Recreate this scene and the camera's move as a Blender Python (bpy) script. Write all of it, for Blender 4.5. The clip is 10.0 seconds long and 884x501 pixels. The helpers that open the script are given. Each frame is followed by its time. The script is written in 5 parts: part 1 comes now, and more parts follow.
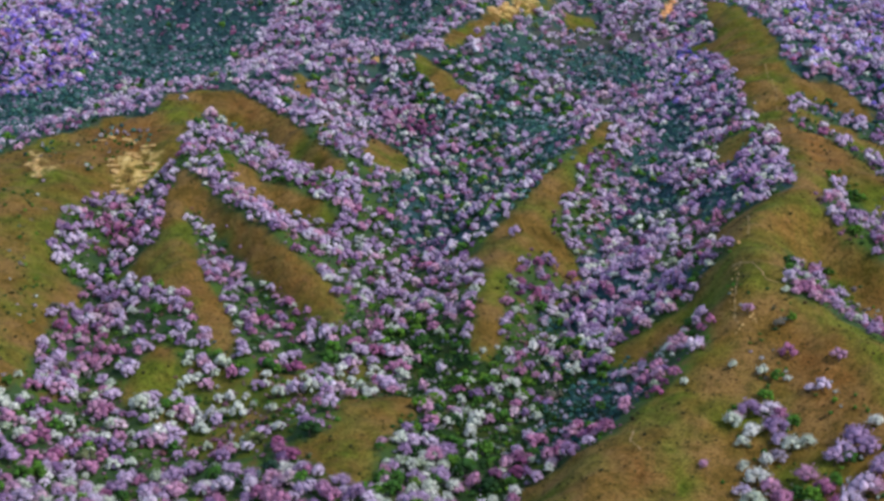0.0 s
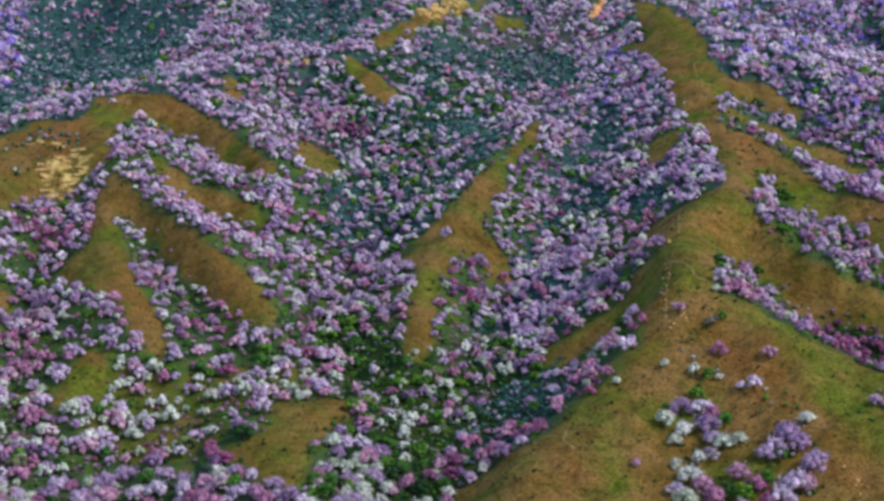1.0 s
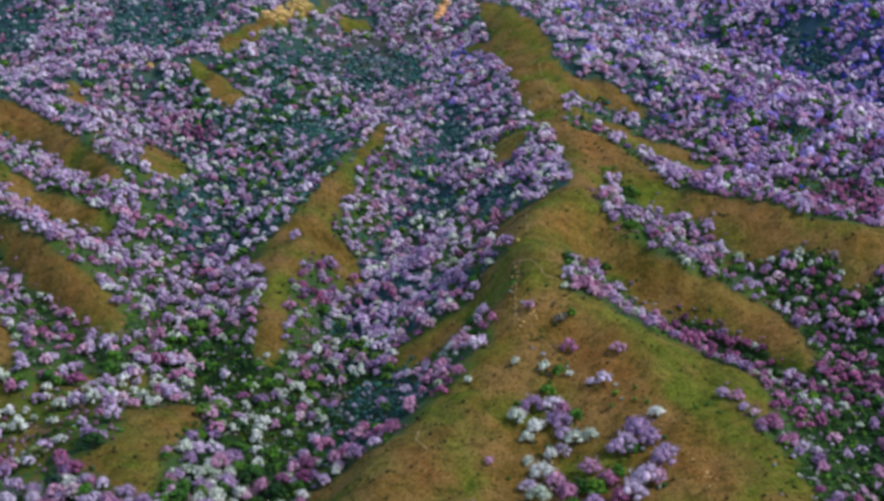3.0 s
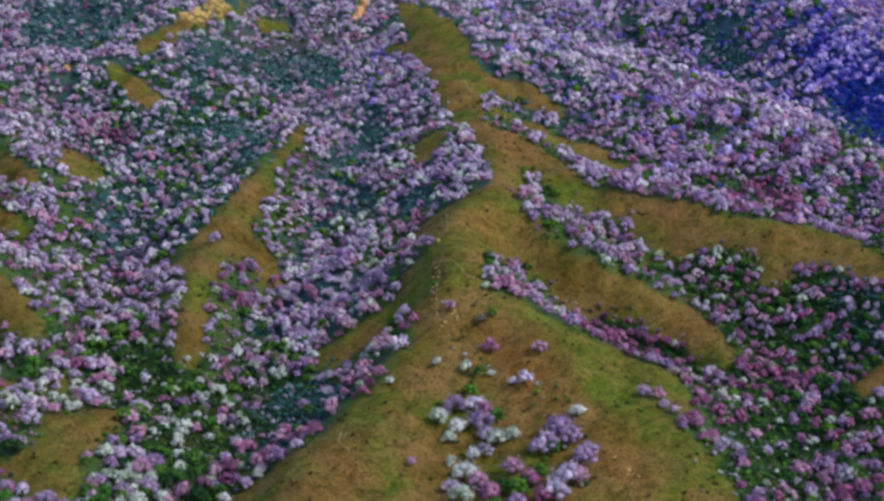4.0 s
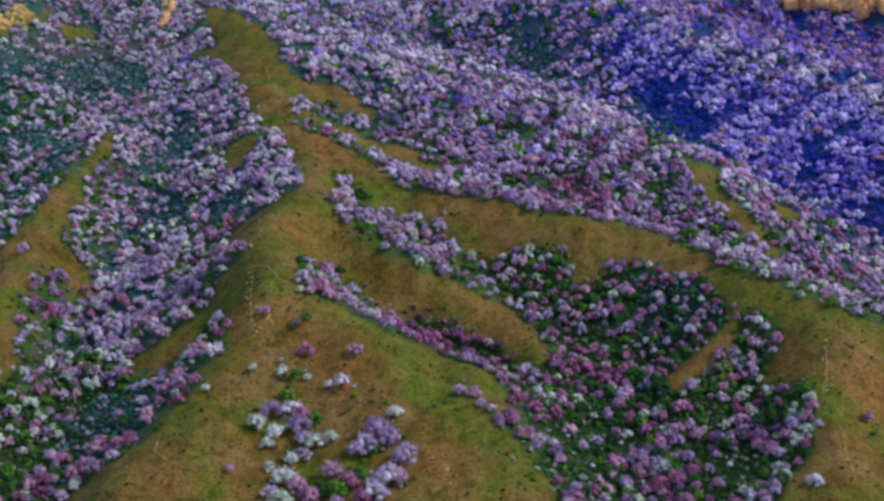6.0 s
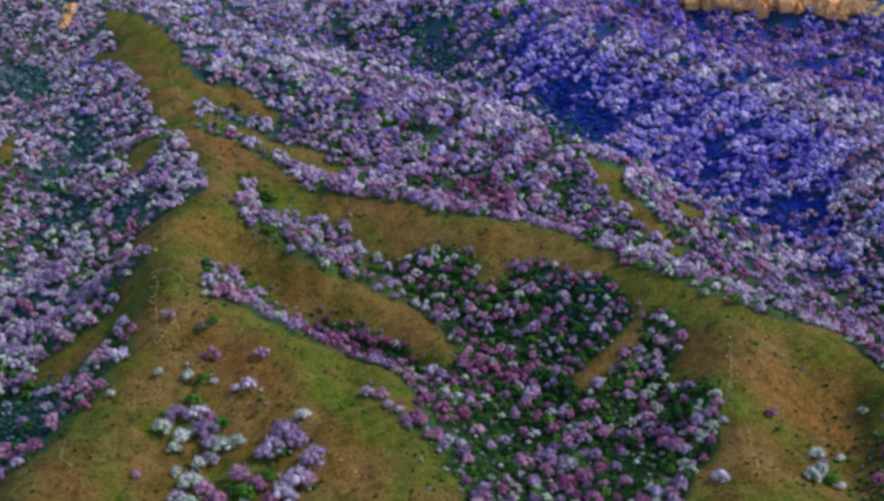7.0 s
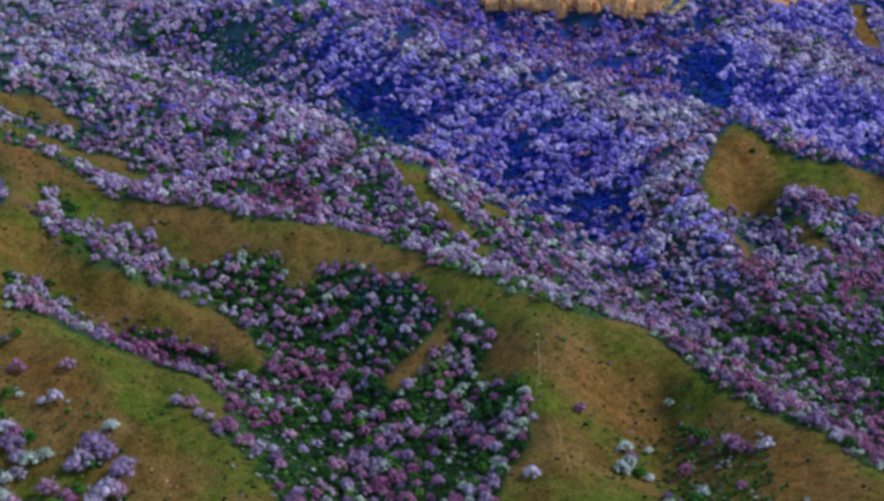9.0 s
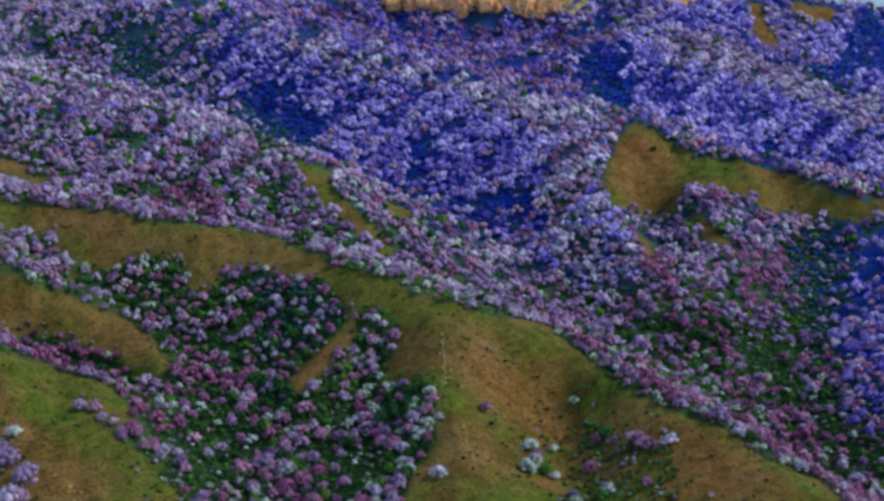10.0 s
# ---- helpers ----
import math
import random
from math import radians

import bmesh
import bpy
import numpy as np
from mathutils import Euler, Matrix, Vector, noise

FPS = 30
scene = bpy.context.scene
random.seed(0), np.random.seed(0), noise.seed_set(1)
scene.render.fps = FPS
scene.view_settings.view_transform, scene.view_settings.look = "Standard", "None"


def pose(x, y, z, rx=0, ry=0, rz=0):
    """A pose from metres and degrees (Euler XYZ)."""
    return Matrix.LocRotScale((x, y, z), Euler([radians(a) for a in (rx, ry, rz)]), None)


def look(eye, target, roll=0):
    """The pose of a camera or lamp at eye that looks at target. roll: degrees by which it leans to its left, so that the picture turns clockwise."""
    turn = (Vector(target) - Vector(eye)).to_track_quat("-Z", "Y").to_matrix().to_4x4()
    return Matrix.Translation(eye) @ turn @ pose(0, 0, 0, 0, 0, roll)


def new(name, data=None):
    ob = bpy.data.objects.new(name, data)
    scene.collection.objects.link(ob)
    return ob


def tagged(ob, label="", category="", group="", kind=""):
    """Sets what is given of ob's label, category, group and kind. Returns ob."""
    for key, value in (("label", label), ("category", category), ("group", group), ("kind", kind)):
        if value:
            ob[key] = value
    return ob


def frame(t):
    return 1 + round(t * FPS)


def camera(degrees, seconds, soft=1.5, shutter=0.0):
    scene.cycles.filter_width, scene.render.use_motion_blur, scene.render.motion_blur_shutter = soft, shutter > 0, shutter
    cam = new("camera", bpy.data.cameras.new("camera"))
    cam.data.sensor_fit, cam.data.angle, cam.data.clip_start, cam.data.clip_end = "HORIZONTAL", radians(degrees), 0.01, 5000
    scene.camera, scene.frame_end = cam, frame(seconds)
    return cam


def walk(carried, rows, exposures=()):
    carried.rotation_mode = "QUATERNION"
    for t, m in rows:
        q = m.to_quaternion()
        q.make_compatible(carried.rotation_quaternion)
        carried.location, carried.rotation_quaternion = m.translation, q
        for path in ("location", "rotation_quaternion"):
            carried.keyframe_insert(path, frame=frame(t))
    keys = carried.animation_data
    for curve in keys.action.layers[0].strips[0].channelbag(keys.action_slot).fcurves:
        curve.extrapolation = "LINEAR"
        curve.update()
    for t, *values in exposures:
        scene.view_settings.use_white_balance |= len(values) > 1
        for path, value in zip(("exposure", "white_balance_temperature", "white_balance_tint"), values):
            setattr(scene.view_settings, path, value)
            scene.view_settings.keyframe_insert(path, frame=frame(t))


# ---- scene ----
cam = camera(25.25, 10.0, soft=3.25)
EYE = 180.0
# seconds, yaw, pitch, roll of a camera that hovers and pans
ROWS = [
    (0.0, 11.694, -14.195, -0.867),
    (0.5, 10.616, -14.180, -0.862),
    (1.0, 9.654, -14.180, -0.871),
    (1.5, 8.531, -14.197, -0.855),
    (2.0, 7.450, -14.209, -0.844),
    (2.5, 6.265, -14.203, -0.827),
    (4.0, 2.768, -14.217, -0.764),
    (4.5, 1.325, -14.212, -0.719),
    (5.0, -0.003, -14.214, -0.718),
    (5.5, -1.421, -14.209, -0.776),
    (7.0, -5.634, -14.199, -0.750),
    (7.5, -7.129, -14.184, -0.721),
    (8.0, -8.533, -14.189, -0.771),
    (8.5, -10.013, -14.199, -0.769),
    (9.0, -11.404, -14.190, -0.776),
    (9.5, -12.896, -14.201, -0.802),
    (10.0, -14.283, -14.219, -0.687),
]


def aim(yaw, pitch, roll):
    """A pose of the hovering camera from its heading, its tilt and its lean."""
    return pose(0, 0, EYE, 0, 0, yaw) @ pose(0, 0, 0, 90 + pitch) @ pose(0, 0, 0, 0, 0, roll)


# seconds, stops, kelvin, tint: the picture darkens and cools along the pan
EXPOSURES = [(0.0, 0.44, 6580, 13), (2.5, 0.37, 6470, 11.5), (5.0, 0.28, 6330, 10.5), (7.5, 0.12, 6060, 8), (10.0, 0.0, 5830, 4)]
walk(cam, [(t, aim(yaw, pitch, roll)) for t, yaw, pitch, roll in ROWS], EXPOSURES)

# ---- light ----
SUN_TURN, SUN_UP = 112.0, 44.0          # degrees clockwise from +y, degrees over the horizon
world = bpy.data.worlds.new("sky")
scene.world = world
world.use_nodes = True
nt = world.node_tree
sky = nt.nodes.new("ShaderNodeTexSky")
sky.sky_type, sky.sun_disc = "NISHITA", False
sky.sun_elevation, sky.sun_rotation = radians(SUN_UP), radians(SUN_TURN)
sky.air_density, sky.dust_density = 1.0, 1.0
nt.links.new(sky.outputs[0], nt.nodes["Background"].inputs[0])
nt.nodes["Background"].inputs[1].default_value = 0.146
sun = new("sun", bpy.data.lights.new("sun", "SUN"))
sun.data.energy, sun.data.angle, sun.data.color = 1.62, radians(15), (1.0, 0.93, 0.82)
sx, sy = math.sin(radians(SUN_TURN)), math.cos(radians(SUN_TURN))
su = math.tan(radians(SUN_UP))
sun.matrix_world = look((400 * sx, 400 * sy, 400 * su), (0, 0, 0))


# ---- materials ----
def nodes_of(name):
    mat = bpy.data.materials.new(name)
    mat.use_nodes = True
    tree = mat.node_tree
    return mat, tree, tree.nodes["Principled BSDF"]


def ramp(tree, fac, stops):
    node = tree.nodes.new("ShaderNodeValToRGB")
    while len(node.color_ramp.elements) < len(stops):
        node.color_ramp.elements.new(0.5)
    for el, (at, col) in zip(node.color_ramp.elements, stops):
        el.position, el.color = at, (*col, 1)
    tree.links.new(fac, node.inputs[0])
    return node.outputs[0]


def noise_of(tree, scale, detail=4.0, rough=0.6):
    pos = tree.nodes.new("ShaderNodeNewGeometry")
    node = tree.nodes.new("ShaderNodeTexNoise")
    node.inputs["Scale"].default_value = scale
    node.inputs["Detail"].default_value = detail
    node.inputs["Roughness"].default_value = rough
    tree.links.new(pos.outputs["Position"], node.inputs["Vector"])
    return node.outputs["Fac"]


def mixed(tree, fac, a, b, mode="MIX"):
    node = tree.nodes.new("ShaderNodeMix")
    node.data_type, node.blend_type = "RGBA", mode
    for socket, value in ((node.inputs[0], fac), (node.inputs[6], a), (node.inputs[7], b)):
        if isinstance(value, (int, float)):
            socket.default_value = value
        elif isinstance(value, tuple):
            socket.default_value = (*value, 1)
        else:
            tree.links.new(value, socket)
    return node.outputs[2]


def field(tree, name):
    node = tree.nodes.new("ShaderNodeAttribute")
    node.attribute_name = name
    return node.outputs["Fac"]


def bumped(tree, bsdf, height, strength, distance):
    node = tree.nodes.new("ShaderNodeBump")
    node.inputs["Strength"].default_value = strength
    node.inputs["Distance"].default_value = distance
    tree.links.new(height, node.inputs["Height"])
    tree.links.new(node.outputs[0], bsdf.inputs["Normal"])


def ground_material():
    mat, tree, bsdf = nodes_of("hill_ground")
    dry = ramp(tree, noise_of(tree, 0.06, 7.0, 0.7), [(0.32, (0.115, 0.074, 0.013)), (0.45, (0.185, 0.113, 0.026)), (0.58, (0.25, 0.148, 0.050)), (0.72, (0.145, 0.096, 0.017))])
    green = ramp(tree, noise_of(tree, 0.15, 6.0, 0.7), [(0.3, (0.064, 0.090, 0.009)), (0.5, (0.118, 0.146, 0.015)), (0.7, (0.19, 0.205, 0.03))])
    soil = ramp(tree, noise_of(tree, 0.2, 6.0, 0.7), [(0.3, (0.14, 0.060, 0.012)), (0.5, (0.235, 0.115, 0.030)), (0.7, (0.32, 0.165, 0.056))])
    specks = ramp(tree, noise_of(tree, 1.1, 5.0, 0.75), [(0.38, (0.35, 0.37, 0.3)), (0.5, (0.95, 0.95, 0.95)), (0.66, (1.25, 1.2, 1.2))])
    blots = ramp(tree, noise_of(tree, 0.28, 3.0, 0.6), [(0.34, (0.62, 0.68, 0.6)), (0.5, (1.0, 1.0, 1.0))])
    floor = ramp(tree, noise_of(tree, 0.09, 5.0), [(0.3, (0.025, 0.065, 0.030)), (0.48, (0.045, 0.085, 0.03)), (0.6, (0.06, 0.12, 0.02)), (0.67, (0.12, 0.095, 0.03)), (0.8, (0.17, 0.085, 0.05))])
    rock = ramp(tree, noise_of(tree, 0.25, 6.0), [(0.35, (0.30, 0.19, 0.05)), (0.52, (0.58, 0.42, 0.15)), (0.7, (0.70, 0.56, 0.26))])
    col = mixed(tree, field(tree, "lush"), dry, green)
    col = mixed(tree, field(tree, "earth"), col, soil)
    col = mixed(tree, 1.0, mixed(tree, 1.0, col, blots, "MULTIPLY"), specks, "MULTIPLY")
    col = mixed(tree, field(tree, "meadow"), floor, col)
    # blue-green floor, with distance haze and shade painted into it
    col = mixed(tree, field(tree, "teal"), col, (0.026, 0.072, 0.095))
    # haze and sky-lit shade painted into the floor as blue
    col = mixed(tree, field(tree, "hazy_shade"), col, (0.008, 0.026, 0.36))
    # dark gaps between the trees: shade painted as a near-black green floor
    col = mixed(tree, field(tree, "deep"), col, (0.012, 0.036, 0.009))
    broken = tree.nodes.new("ShaderNodeMath")
    broken.operation = "MULTIPLY"
    tree.links.new(field(tree, "stone"), broken.inputs[0])
    tree.links.new(ramp(tree, noise_of(tree, 0.22, 5.0, 0.65), [(0.46, (0, 0, 0)), (0.54, (1, 1, 1))]), broken.inputs[1])
    col = mixed(tree, broken.outputs[0], col, rock)
    tree.links.new(col, bsdf.inputs["Base Color"])
    bsdf.inputs["Roughness"].default_value = 0.95
    bsdf.inputs["Specular IOR Level"].default_value = 0.1
    bumped(tree, bsdf, noise_of(tree, 0.6, 6.0), 0.5, 0.8)
    return mat


def blossom_material(name, stops):
    """Petals: each tree has its own tint, each spray of petals varies round it."""
    mat, tree, bsdf = nodes_of(name)
    col = ramp(tree, field(tree, "tint"), stops)
    geo = tree.nodes.new("ShaderNodeNewGeometry")
    spray = ramp(tree, geo.outputs["Random Per Island"], [(0.0, (0.58, 0.54, 0.62)), (0.5, (0.92, 0.92, 0.92)), (1.0, (1.25, 1.2, 1.2))])
    col = mixed(tree, 1.0, col, spray, "MULTIPLY")
    tree.links.new(col, bsdf.inputs["Base Color"])
    bsdf.inputs["Roughness"].default_value = 0.85
    bsdf.inputs["Specular IOR Level"].default_value = 0.165
    return mat


def bark_material():
    mat, tree, bsdf = nodes_of("bark")
    col = ramp(tree, noise_of(tree, 3.0), [(0.3, (0.035, 0.025, 0.02)), (0.7, (0.10, 0.075, 0.06))])
    tree.links.new(col, bsdf.inputs["Base Color"])
    bsdf.inputs["Roughness"].default_value = 0.9
    bumped(tree, bsdf, noise_of(tree, 8.0), 0.6, 0.05)
    return mat


def water_material():
    mat, tree, bsdf = nodes_of("lake_water")
    bsdf.inputs["Base Color"].default_value = (0.25, 0.36, 0.42, 1)
    bsdf.inputs["Roughness"].default_value = 0.12
    bumped(tree, bsdf, noise_of(tree, 0.05, 3.0), 0.15, 1.0)
    return mat


GROUND = ground_material()
BARK = bark_material()
WATER = water_material()
PETALS = {
    "lilac": blossom_material("lilac_blossom", [(0.0, (0.215, 0.13, 0.265)), (0.3, (0.345, 0.235, 0.395)), (0.6, (0.465, 0.365, 0.525)), (1.0, (0.61, 0.555, 0.655))]),
    "rose": blossom_material("rose_blossom", [(0.0, (0.29, 0.09, 0.20)), (0.35, (0.40, 0.18, 0.31)), (0.7, (0.50, 0.30, 0.42)), (1.0, (0.59, 0.45, 0.52))]),
    "white": blossom_material("white_blossom", [(0.0, (0.34, 0.42, 0.30)), (0.5, (0.52, 0.58, 0.50)), (1.0, (0.66, 0.68, 0.65))]),
    "plum": blossom_material("plum_blossom", [(0.0, (0.17, 0.06, 0.14)), (0.4, (0.30, 0.13, 0.25)), (0.7, (0.42, 0.22, 0.36)), (1.0, (0.54, 0.36, 0.49))]),
    # blossom with the blue of distance haze in its colour
    "violet": blossom_material("violet_blossom", [(0.0, (0.12, 0.08, 0.50)), (0.35, (0.26, 0.19, 0.66)), (0.65, (0.42, 0.33, 0.76)), (1.0, (0.60, 0.51, 0.82))]),
    "orchid": blossom_material("orchid_blossom", [(0.0, (0.22, 0.12, 0.29)), (0.35, (0.37, 0.23, 0.44)), (0.7, (0.51, 0.38, 0.58)), (1.0, (0.64, 0.56, 0.69))]),
    # blossom with the blue shade of far gullies in its colour
    "indigo": blossom_material("indigo_blossom", [(0.0, (0.03, 0.03, 0.34)), (0.4, (0.09, 0.08, 0.48)), (0.7, (0.20, 0.17, 0.60)), (1.0, (0.38, 0.33, 0.70))]),
    "teal": blossom_material("teal_shrub", [(0.0, (0.018, 0.07, 0.08)), (0.3, (0.035, 0.13, 0.13)), (0.55, (0.06, 0.18, 0.13)), (0.75, (0.10, 0.21, 0.21)), (0.88, (0.30, 0.28, 0.38)), (1.0, (0.42, 0.38, 0.48))]),
    # shrubs that carry the blue of haze and shade in their colour
    "hazy_shade": blossom_material("hazy_blue_shrub", [(0.0, (0.012, 0.028, 0.32)), (0.5, (0.02, 0.055, 0.48)), (0.8, (0.02, 0.10, 0.28)), (1.0, (0.10, 0.06, 0.38))]),
    "mauve": blossom_material("mauve_shrub", [(0.0, (0.15, 0.065, 0.10)), (0.35, (0.23, 0.12, 0.19)), (0.6, (0.31, 0.20, 0.28)), (0.8, (0.13, 0.10, 0.06)), (1.0, (0.19, 0.09, 0.09))]),
    "tuft": blossom_material("dry_tuft", [(0.0, (0.028, 0.034, 0.012)), (0.5, (0.05, 0.042, 0.014)), (0.8, (0.03, 0.055, 0.012)), (1.0, (0.075, 0.042, 0.02))]),
    "green": blossom_material("green_leaves", [(0.0, (0.018, 0.06, 0.02)), (0.3, (0.035, 0.11, 0.02)), (0.5, (0.055, 0.16, 0.02)), (0.68, (0.095, 0.21, 0.02)), (0.76, (0.13, 0.13, 0.08)), (0.86, (0.30, 0.24, 0.32)), (0.95, (0.42, 0.47, 0.43)), (1.0, (0.03, 0.08, 0.05))]),
}

# ---- landform: crests and valley floors in metres ----
LINES = {}
PATCHES = {}


def line(name, *points):
    LINES[name] = points


def patch(kind, *corners):
    PATCHES.setdefault(kind, []).append(np.array(corners, float))


line("spine", (-70, 1125, 40), (-46, 952, 38), (-32, 864, 36), (-27, 834, 34), (-18, 778, 34), (-14, 696, 34), (-16, 659, 34), (-26, 626, 30), (-29, 604, 28), (-27, 580, 26))
line("west_arm", (-27, 580, 26), (-34, 562, 13), (-41, 538, 4), (-54, 510, -2), (-72, 485, -10), (-85, 469, -14))
line("front_face", (-16, 560, 11), (-11, 534, 2), (-14, 510, -6), (-16, 483, -12))
line("east_arm", (-27, 580, 26), (-15, 581, 22), (2, 567, 16), (19, 557, 11), (35, 545, 6), (45, 535, 2), (52, 506, -6), (61, 484, -11))
line("front_rib", (-1, 562, 16), (8, 531, 4), (20, 506, -3), (25, 480, -10))
line("second_arm", (-16, 659, 34), (3, 645, 24), (22, 630, 16), (39, 616, 8), (56, 594, 2), (62, 586, -1))
line("arm_gully", (-8, 638, 11), (12, 620, 2), (31, 605, -5), (48, 584, -10))
line("basin", (1, 691, 25), (17, 676, 19), (32, 651, 13), (46, 632, 6), (61, 612, 0), (69, 585, -5), (71, 556, -10), (70, 498, -17), (69, 479, -21))
line("basin_b", (91, 584, -8), (80, 538, -10), (73, 497, -16))
line("east_ridge", (-17, 760, 34), (-9, 740, 32), (16, 708, 28), (36, 687, 28), (61, 659, 26), (76, 650, 26), (75, 656, 24), (98, 641, 22), (118, 607, 20), (124, 591, 18), (132, 580, 16), (142, 569, 14), (168, 559, 8), (178, 540, 4), (184, 517, 0), (190, 508, -2), (207, 486, -4), (212, 458, -8), (217, 441, -10), (220, 421, -14))
line("east_spur", (142, 569, 14), (139, 542, 8), (134, 518, 2), (131, 490, -6), (134, 467, -12))
line("little_spur", (121, 581, 8), (110, 567, 2), (97, 557, -1))
line("spur_gully", (130, 578, 5), (119, 565, -3), (111, 533, -8), (105, 492, -13))
line("bowl", (172, 531, -10), (165, 510, -16), (157, 486, -20))
line("bowl_rib", (189, 506, -4), (187, 482, -9), (182, 456, -12))
line("valley_two", (-13, 870, 25), (27, 794, 17), (70, 758, 8), (102, 737, 3), (155, 681, -7), (186, 639, -13), (214, 588, -17), (227, 557, -20), (229, 516, -23), (240, 482, -25), (245, 457, -27))
line("third_ridge", (-52, 1086, 40), (-23, 1002, 40), (6, 964, 38), (32, 930, 36), (58, 915, 34), (82, 883, 30), (103, 852, 26), (124, 828, 22), (139, 781, 18), (149, 728, 8), (157, 698, 0))
line("third_valley", (7, 1159, 27), (64, 1131, 17), (105, 1072, 11), (139, 986, 5), (161, 952, 1), (173, 867, -3), (199, 813, -9), (218, 765, -13), (223, 718, -15), (230, 684, -16), (233, 642, -18), (227, 557, -20))
line("fourth_ridge", (97, 1126, 38), (139, 1088, 36), (170, 1029, 34), (207, 975, 30), (241, 923, 26), (257, 881, 24), (273, 846, 22), (292, 815, 22))
line("bald_spur", (292, 815, 22), (269, 770, 12), (255, 733, 4), (245, 682, -4), (239, 640, -10))
line("bald_ridge", (292, 815, 22), (306, 788, 14), (314, 768, 10), (338, 741, 6), (356, 726, 2), (369, 717, 0), (385, 684, -6))
line("bald_rib", (304, 781, 10), (290, 721, -2), (287, 666, -10))
line("bald_gully", (282, 751, -11), (268, 693, -17))
line("fourth_valley", (338, 724, -16), (310, 657, -20), (286, 600, -23), (258, 548, -24), (243, 503, -25))
line("east_bank", (344, 652, -6), (325, 615, -10), (288, 543, -12), (270, 499, -16))
line("fifth_valley", (232, 1090, 17), (288, 1042, 9), (304, 989, 7), (336, 990, 2), (351, 944, -3), (355, 877, -7), (376, 857, -10), (395, 805, -13), (419, 745, -17))
line("fifth_ridge", (352, 1028, 16), (385, 1056, 20), (406, 1049, 19), (427, 1017, 16), (440, 969, 12), (442, 938, 10), (450, 877, 6), (457, 816, 0))
line("inner_ridge", (195, 1139, 32), (226, 1062, 26), (254, 1021, 22), (265, 980, 16))
line("cliff_foot", (243, 1206, 25), (274, 1185, 24), (322, 1164, 22), (355, 1154, 20), (382, 1127, 17))
line("cliff_top", (245, 1214, 37), (294, 1195, 37), (323, 1168, 37), (358, 1164, 36), (389, 1148, 33))
line("back_spur", (501, 1166, 28), (483, 1111, 16), (474, 1061, 8))
line("back_valley", (520, 1114, 0), (509, 1051, -4), (553, 1082, -4))
line("back_ridge", (524, 1158, 26), (546, 1163, 18), (576, 1166, 12), (591, 1159, 14), (619, 1150, 12))
line("north_ridge", (-169, 1146, 46), (-185, 1084, 42), (-199, 992, 38), (-220, 928, 36), (-235, 901, 34), (-258, 882, 32), (-281, 868, 32), (-297, 835, 30), (-314, 808, 26), (-330, 783, 24), (-342, 750, 20), (-360, 709, 14))
line("big_bowl", (-162, 1147, 30), (-156, 1018, 23), (-157, 915, 17), (-147, 831, 12), (-148, 767, 6), (-154, 719, 1), (-159, 682, -3), (-153, 636, -7), (-135, 602, -10), (-116, 570, -12), (-99, 539, -15), (-88, 511, -18), (-81, 487, -21))
line("rib_a", (-209, 958, 36), (-190, 917, 30), (-174, 877, 24))
line("rib_b", (-266, 863, 32), (-216, 776, 24), (-186, 740, 18), (-168, 724, 12))
line("rib_c", (-275, 800, 30), (-224, 722, 22), (-204, 716, 16), (-184, 697, 10))
line("rib_d", (-296, 832, 30), (-261, 736, 26), (-247, 709, 24), (-221, 677, 22), (-188, 637, 14), (-159, 598, 2))
line("rib_e", (-251, 709, 24), (-231, 652, 16), (-209, 607, 8), (-188, 575, 0))
line("gully_a", (-232, 906, 17), (-188, 835, 10), (-160, 781, 5))
line("gully_b", (-259, 813, 20), (-219, 768, 13), (-186, 741, 6))
line("gully_c", (-258, 763, 20), (-225, 724, 13), (-189, 683, 4))
line("gully_d", (-237, 688, 12), (-215, 654, 4), (-187, 617, -3), (-164, 588, -7))
line("gully_e", (-267, 739, 13), (-263, 676, 3), (-251, 614, -5), (-228, 551, -10))
line("west_face", (-314, 808, 26), (-296, 699, 18), (-280, 627, 10), (-253, 554, 2), (-234, 494, -4))
line("low_meadow", (-224, 518, -13), (-201, 550, -12), (-171, 515, -16), (-176, 478, -19), (-201, 461, -19))
line("mound", (-142, 532, -5), (-121, 545, -7), (-126, 508, -9), (-131, 488, -12))
line("small_mound", (-211, 570, -2), (-205, 537, -6))
line("mid_spur", (-95, 822, 28), (-100, 792, 24), (-109, 747, 20), (-110, 700, 16), (-116, 676, 10), (-129, 665, 4))
line("mid_spur_front", (-110, 700, 16), (-113, 644, 6), (-112, 609, 0), (-111, 581, -4))
line("spine_gully", (-75, 1075, 28), (-80, 960, 22), (-74, 856, 14), (-76, 785, 9), (-85, 739, 3), (-85, 693, -3), (-93, 645, -9), (-93, 603, -12), (-90, 556, -15))
line("spine_rib", (-17, 683, 34), (-29, 682, 26), (-39, 667, 20), (-55, 669, 14), (-73, 654, 6))
line("upper_rib", (-33, 797, 34), (-49, 782, 26), (-59, 765, 20))
line("low_rib", (-30, 601, 26), (-43, 607, 12), (-60, 591, 0))
line("low_rib_gully", (-51, 663, 6), (-63, 650, -1), (-78, 634, -7))
line("low_gully", (-42, 594, 6), (-56, 586, -5), (-70, 553, -11), (-80, 512, -16))
line("far_valley", (-436, 861, -7), (-411, 905, -1), (-378, 974, 5), (-337, 1043, 13), (-275, 1052, 19), (-238, 1103, 25))
line("far_slope", (-592, 1230, 44), (-524, 1169, 44), (-445, 1208, 44), (-364, 1191, 43), (-273, 1189, 44))
